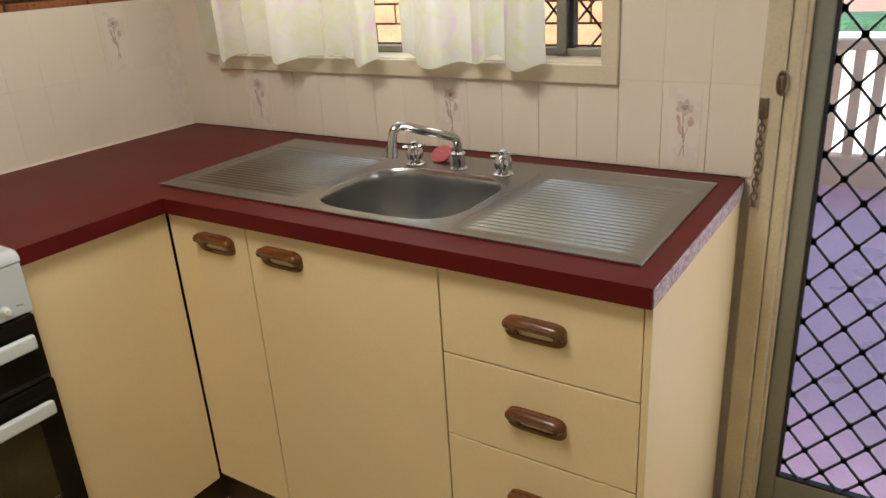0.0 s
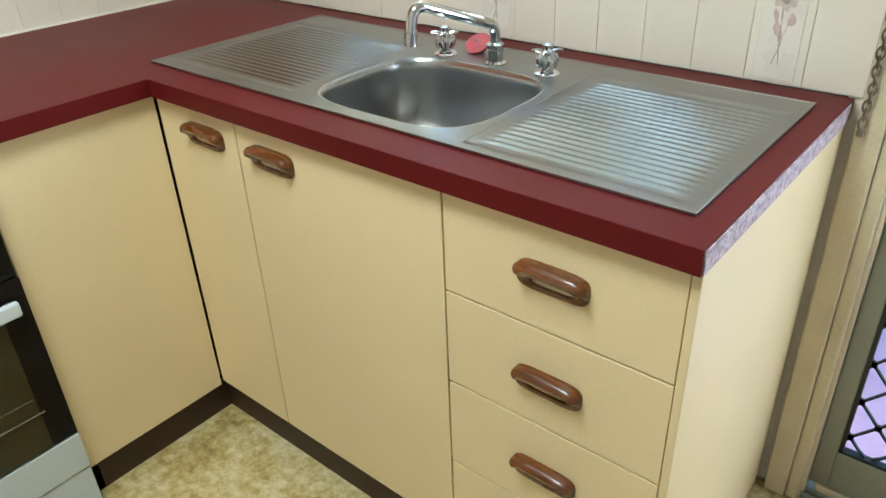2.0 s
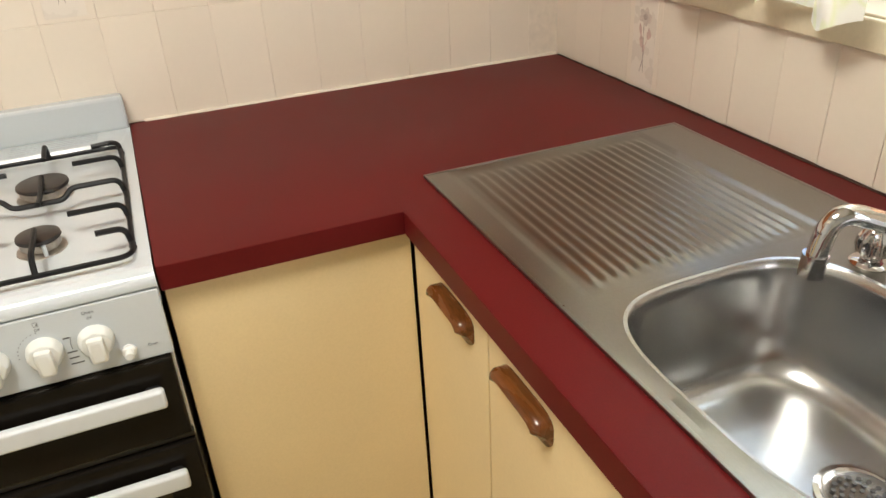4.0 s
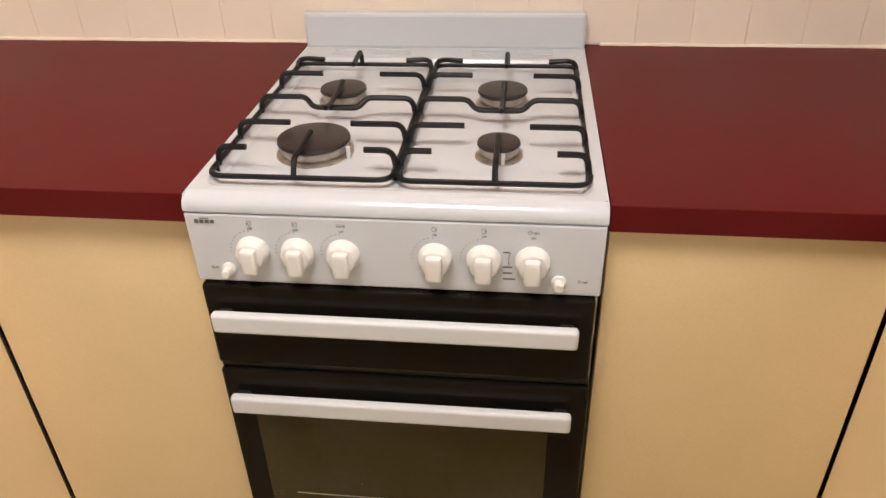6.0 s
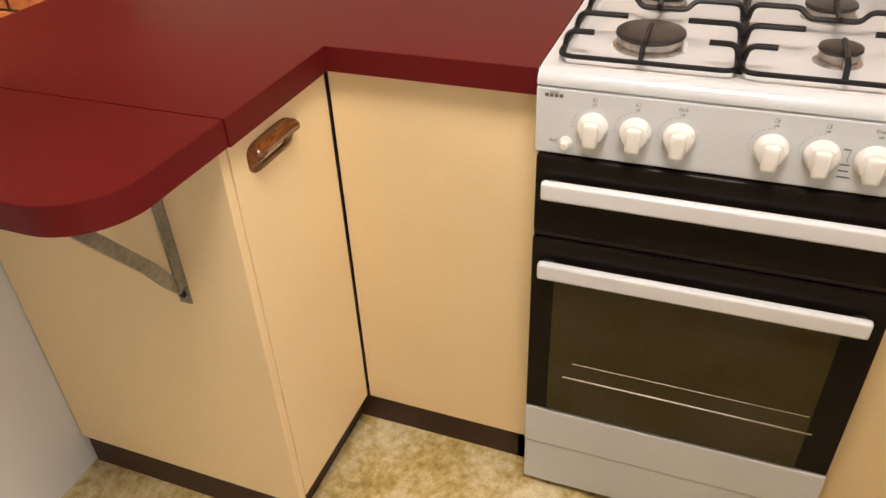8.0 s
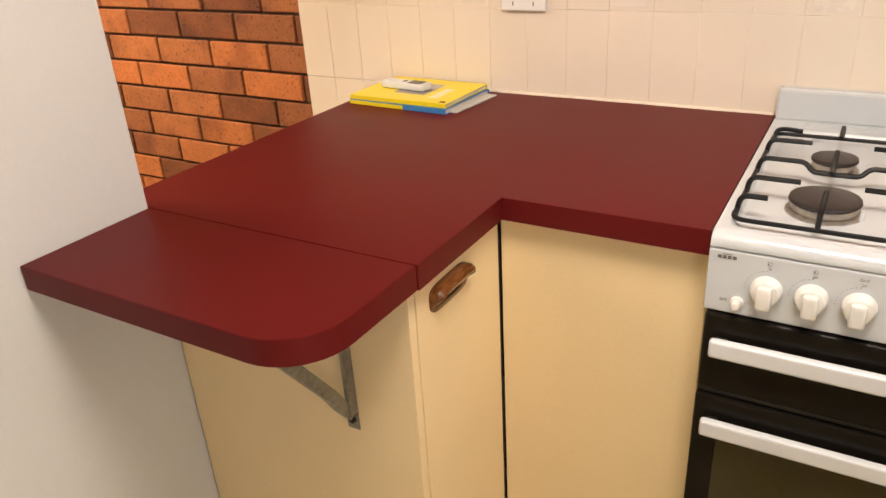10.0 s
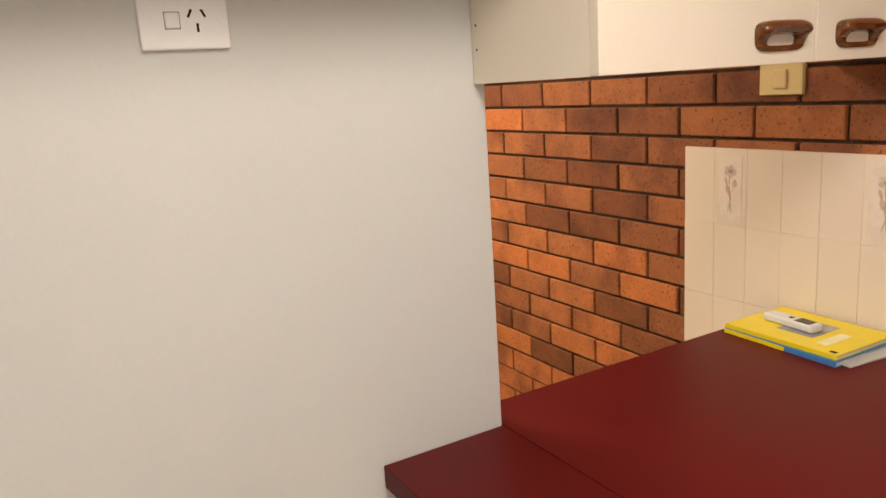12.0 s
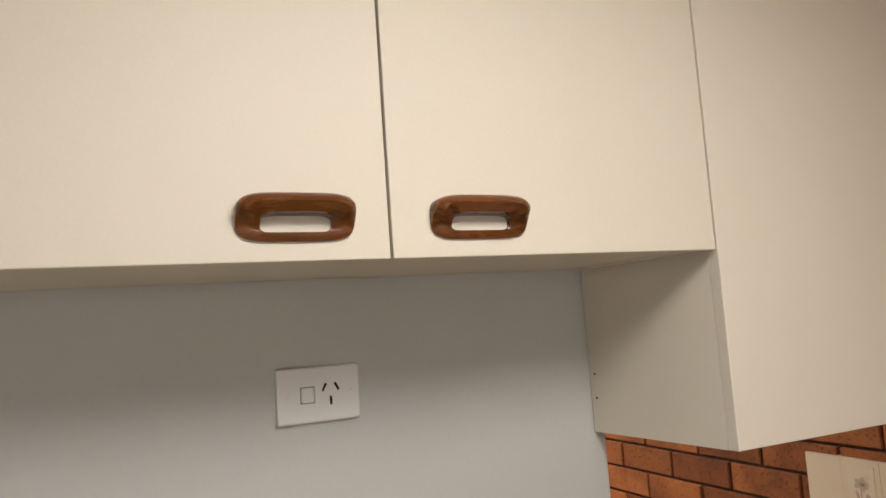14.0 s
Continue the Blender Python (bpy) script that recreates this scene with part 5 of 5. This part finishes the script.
def flower_mesh():
    """The printed spray of a poppy on a stalk, laid flat, facing -y."""
    def blob(cx, cz, rx, rz, tilt, n=14):
        bm = bmesh.new()
        c, s = math.cos(radians(tilt)), math.sin(radians(tilt))
        ring = []
        for k in range(n):
            a = 2 * math.pi * k / n
            u, v = rx * math.cos(a) * (1 + 0.10 * math.sin(5 * a)), rz * math.sin(a) * (1 + 0.12 * math.cos(4 * a))
            ring.append(bm.verts.new((cx + u * c - v * s, 0, cz + u * s + v * c)))
        bm.faces.new(ring)
        return bm

    def stalk(points, w):
        bms = []
        for (ax, az), (bx, bz) in zip(points, points[1:]):
            L = math.hypot(bx - ax, bz - az)
            bms.append(blob((ax + bx) / 2, (az + bz) / 2, L / 2 * 1.1, w, math.degrees(math.atan2(bz - az, bx - ax)), 8))
        return bms
    head = [blob(0.010 * math.cos(radians(a)), 0.046 + 0.008 * math.sin(radians(a)), 0.0105, 0.0070, a, 12) for a in (5, 75, 140, 205, 280, 335)]
    heart = joined(blob(0.001, 0.046, 0.0072, 0.0055, 10), *stalk([(-0.003, 0.036), (-0.001, 0.010), (0.000, -0.024), (0.005, -0.064)], 0.0012),
                   *stalk([(0.004, -0.016), (0.001, -0.036), (-0.007, -0.064)], 0.0011))
    pink = joined(blob(-0.012, 0.020, 0.0042, 0.0115, 14), blob(-0.007, -0.002, 0.0062, 0.0125, 10), blob(0.000, -0.015, 0.0036, 0.0085, -6), blob(0.0150, 0.0135, 0.0072, 0.0088, -18),
                  blob(0.0145, 0.0225, 0.0030, 0.0042, 10), *stalk([(0.010, 0.006), (0.005, -0.012), (0.003, -0.022)], 0.0009))
    return mesh_of("flower", joined(*head), FLOWER, False), mesh_of("petals", pink, PETAL, False), mesh_of("flower_heart", heart, HEART, False)


FLOWER_ME, PETAL_ME, HEART_ME = flower_mesh()


def decor(parent, at, turn, h):
    """A raised panel with the print on it, on a tile."""
    r = Matrix.Rotation(radians(turn), 4, "Z")
    out = r @ Vector((0, -1, 0))
    place("raised_panel", RELIEF_ME, parent, Vector(at) + out * 0.0001, turn)
    place("flower_print", FLOWER_ME, parent, Vector(at) + out * 0.0012, turn)
    place("petal_print", PETAL_ME, parent, Vector(at) + out * 0.0014, turn)
    place("heart_print", HEART_ME, parent, Vector(at) + out * 0.0016, turn)


RELIEF_ME = pad("raised_panel", 0.072, 0.178, 0.0009, 0.0008, RELIEF)
rnd = random.Random(5)
# west wall: columns from the open end to the corner
PITCH_W, ROW_W, Z_W = 0.1006, 0.2030, 0.902
grout_w = thing("wall_tiling", (WEST, 0.27, 0.9), "ivory glazed wall tiles with a flower print on some", "tiles", kind="structure")
part("grout_bed", joined(box(BRICK_X - 0.009, WEST - 0.0013, -1.086, NORTH + 0.005, Z_W - 0.002, Z_W + 2 * ROW_W - 0.001), box(BRICK_X - 0.009, WEST - 0.0013, -1.086, -0.795, 0.70, Z_W)), GROUT, grout_w, smooth=False)
tile_w = pad("tile", PITCH_W - 0.0008, ROW_W - 0.0010, 0.007, 0.0008, TILE)
cols = int(round((NORTH + 1.087) / PITCH_W))
for i in range(cols):
    y = -1.087 + PITCH_W * (i + 0.5)
    if y + PITCH_W / 2 > NORTH + 0.02:
        continue
    for j in (-1, 0, 1):
        if j == -1 and y > -0.82:
            continue
        z = Z_W + ROW_W * (j + 0.5)
        place("tile", tile_w, grout_w, (WEST - 0.007 + rnd.uniform(-0.0006, 0.0003), y, z), 90 + rnd.uniform(-0.12, 0.12), rnd.uniform(-0.08, 0.08))
        if j == 1 and i in (1, 5, 9, 13, 17, 21, 25):
            decor(grout_w, (WEST, y, z - 0.004), 90, ROW_W)
# north wall
PITCH_N, ROW_N = 0.1005, 0.197
grout_n = thing("wall_tiling", (-1.2, NORTH, 0.9), "ivory glazed wall tiles round the window with a flower print on some", "tiles", kind="structure")
tile_n = pad("tile", PITCH_N - 0.0007, ROW_N - 0.0004, 0.007, 0.0006, TILE)
tile_u = pad("tile", PITCH_N - 0.0002, ROW_N - 0.0002, 0.007, 0.0004, TILE)
for i in range(18):
    x = -0.4275 - PITCH_N * i
    if i == 17:
        x += 0.006
    for j in range(5):
        z = 0.902 + ROW_N * (j + 0.5)
        if j >= 1 and WIN[0] - 0.03 < x < WIN[1] + 0.03:
            continue
        place("tile", tile_n if j == 0 else tile_u, grout_n, (x, NORTH + 0.007 + rnd.uniform(-0.0001, 0.0003), z), rnd.uniform(-0.15, 0.15), rnd.uniform(-0.12, 0.12))
        if j == 0 and i in (1, 7, 14):
            decor(grout_n, (x, NORTH, z - 0.002), 0, ROW_N)

# ---------------------------------------------------------------- bricks
BL, BH, JT = 0.2425, 0.0866, 0.0088
brick_me = mesh_of("brick", box(-(BL - JT) / 2, (BL - JT) / 2, -0.012, 0.02, -(BH - JT) / 2, (BH - JT) / 2, 0.003, 1), BRICK)
loose = []
for k in range(-17, 12):
    z = 1.418 + BH * (k + 0.5)
    off = (-1.4840 + 1000 * BL) % BL
    i = -18
    while True:
        yc = off + BL * i + BL / 2 + (0 if k % 2 == 0 else BL / 2)
        i += 1
        if yc > NORTH + 0.1:
            break
        if yc < BACK or z > TOP - 0.03 or z < 0.03:
            continue
        behind_tile = Z_W - 0.02 < z - BH / 2 and z + BH / 2 < Z_W + 2 * ROW_W and yc - BL / 2 > -1.07
        behind_bench = z + BH / 2 < Z_W and yc - BL / 2 > -0.78
        if behind_tile or behind_bench:
            continue
        near = -2.3 < yc and 0.45 < z < 1.70
        if near:
            place("brick", brick_me, wall_west, (BRICK_X - 0.012 + rnd.uniform(-0.002, 0.0008), yc + rnd.uniform(-0.002, 0.002), z), 90, 0)
        else:
            loose.append(box(BRICK_X - 0.02, BRICK_X + rnd.uniform(-0.001, 0.0005), yc - (BL - JT) / 2, yc + (BL - JT) / 2, z - (BH - JT) / 2, z + (BH - JT) / 2))
ob = part("bricks", joined(*loose), BRICK, wall_west, "face bricks further along the wall", smooth=False)
tagged(ob, kind="stuff")
# the sunlit wall outside the window; its brick colour is lightened for the sun
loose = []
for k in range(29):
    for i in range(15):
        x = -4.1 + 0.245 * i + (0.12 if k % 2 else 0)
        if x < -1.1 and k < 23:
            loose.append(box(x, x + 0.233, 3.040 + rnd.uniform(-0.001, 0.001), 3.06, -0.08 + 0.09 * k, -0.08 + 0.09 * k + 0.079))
ob = part("bricks", joined(*loose), SUNNY_BRICK, carport, "orange bricks with the paleness of sunlight in their colour", smooth=False)
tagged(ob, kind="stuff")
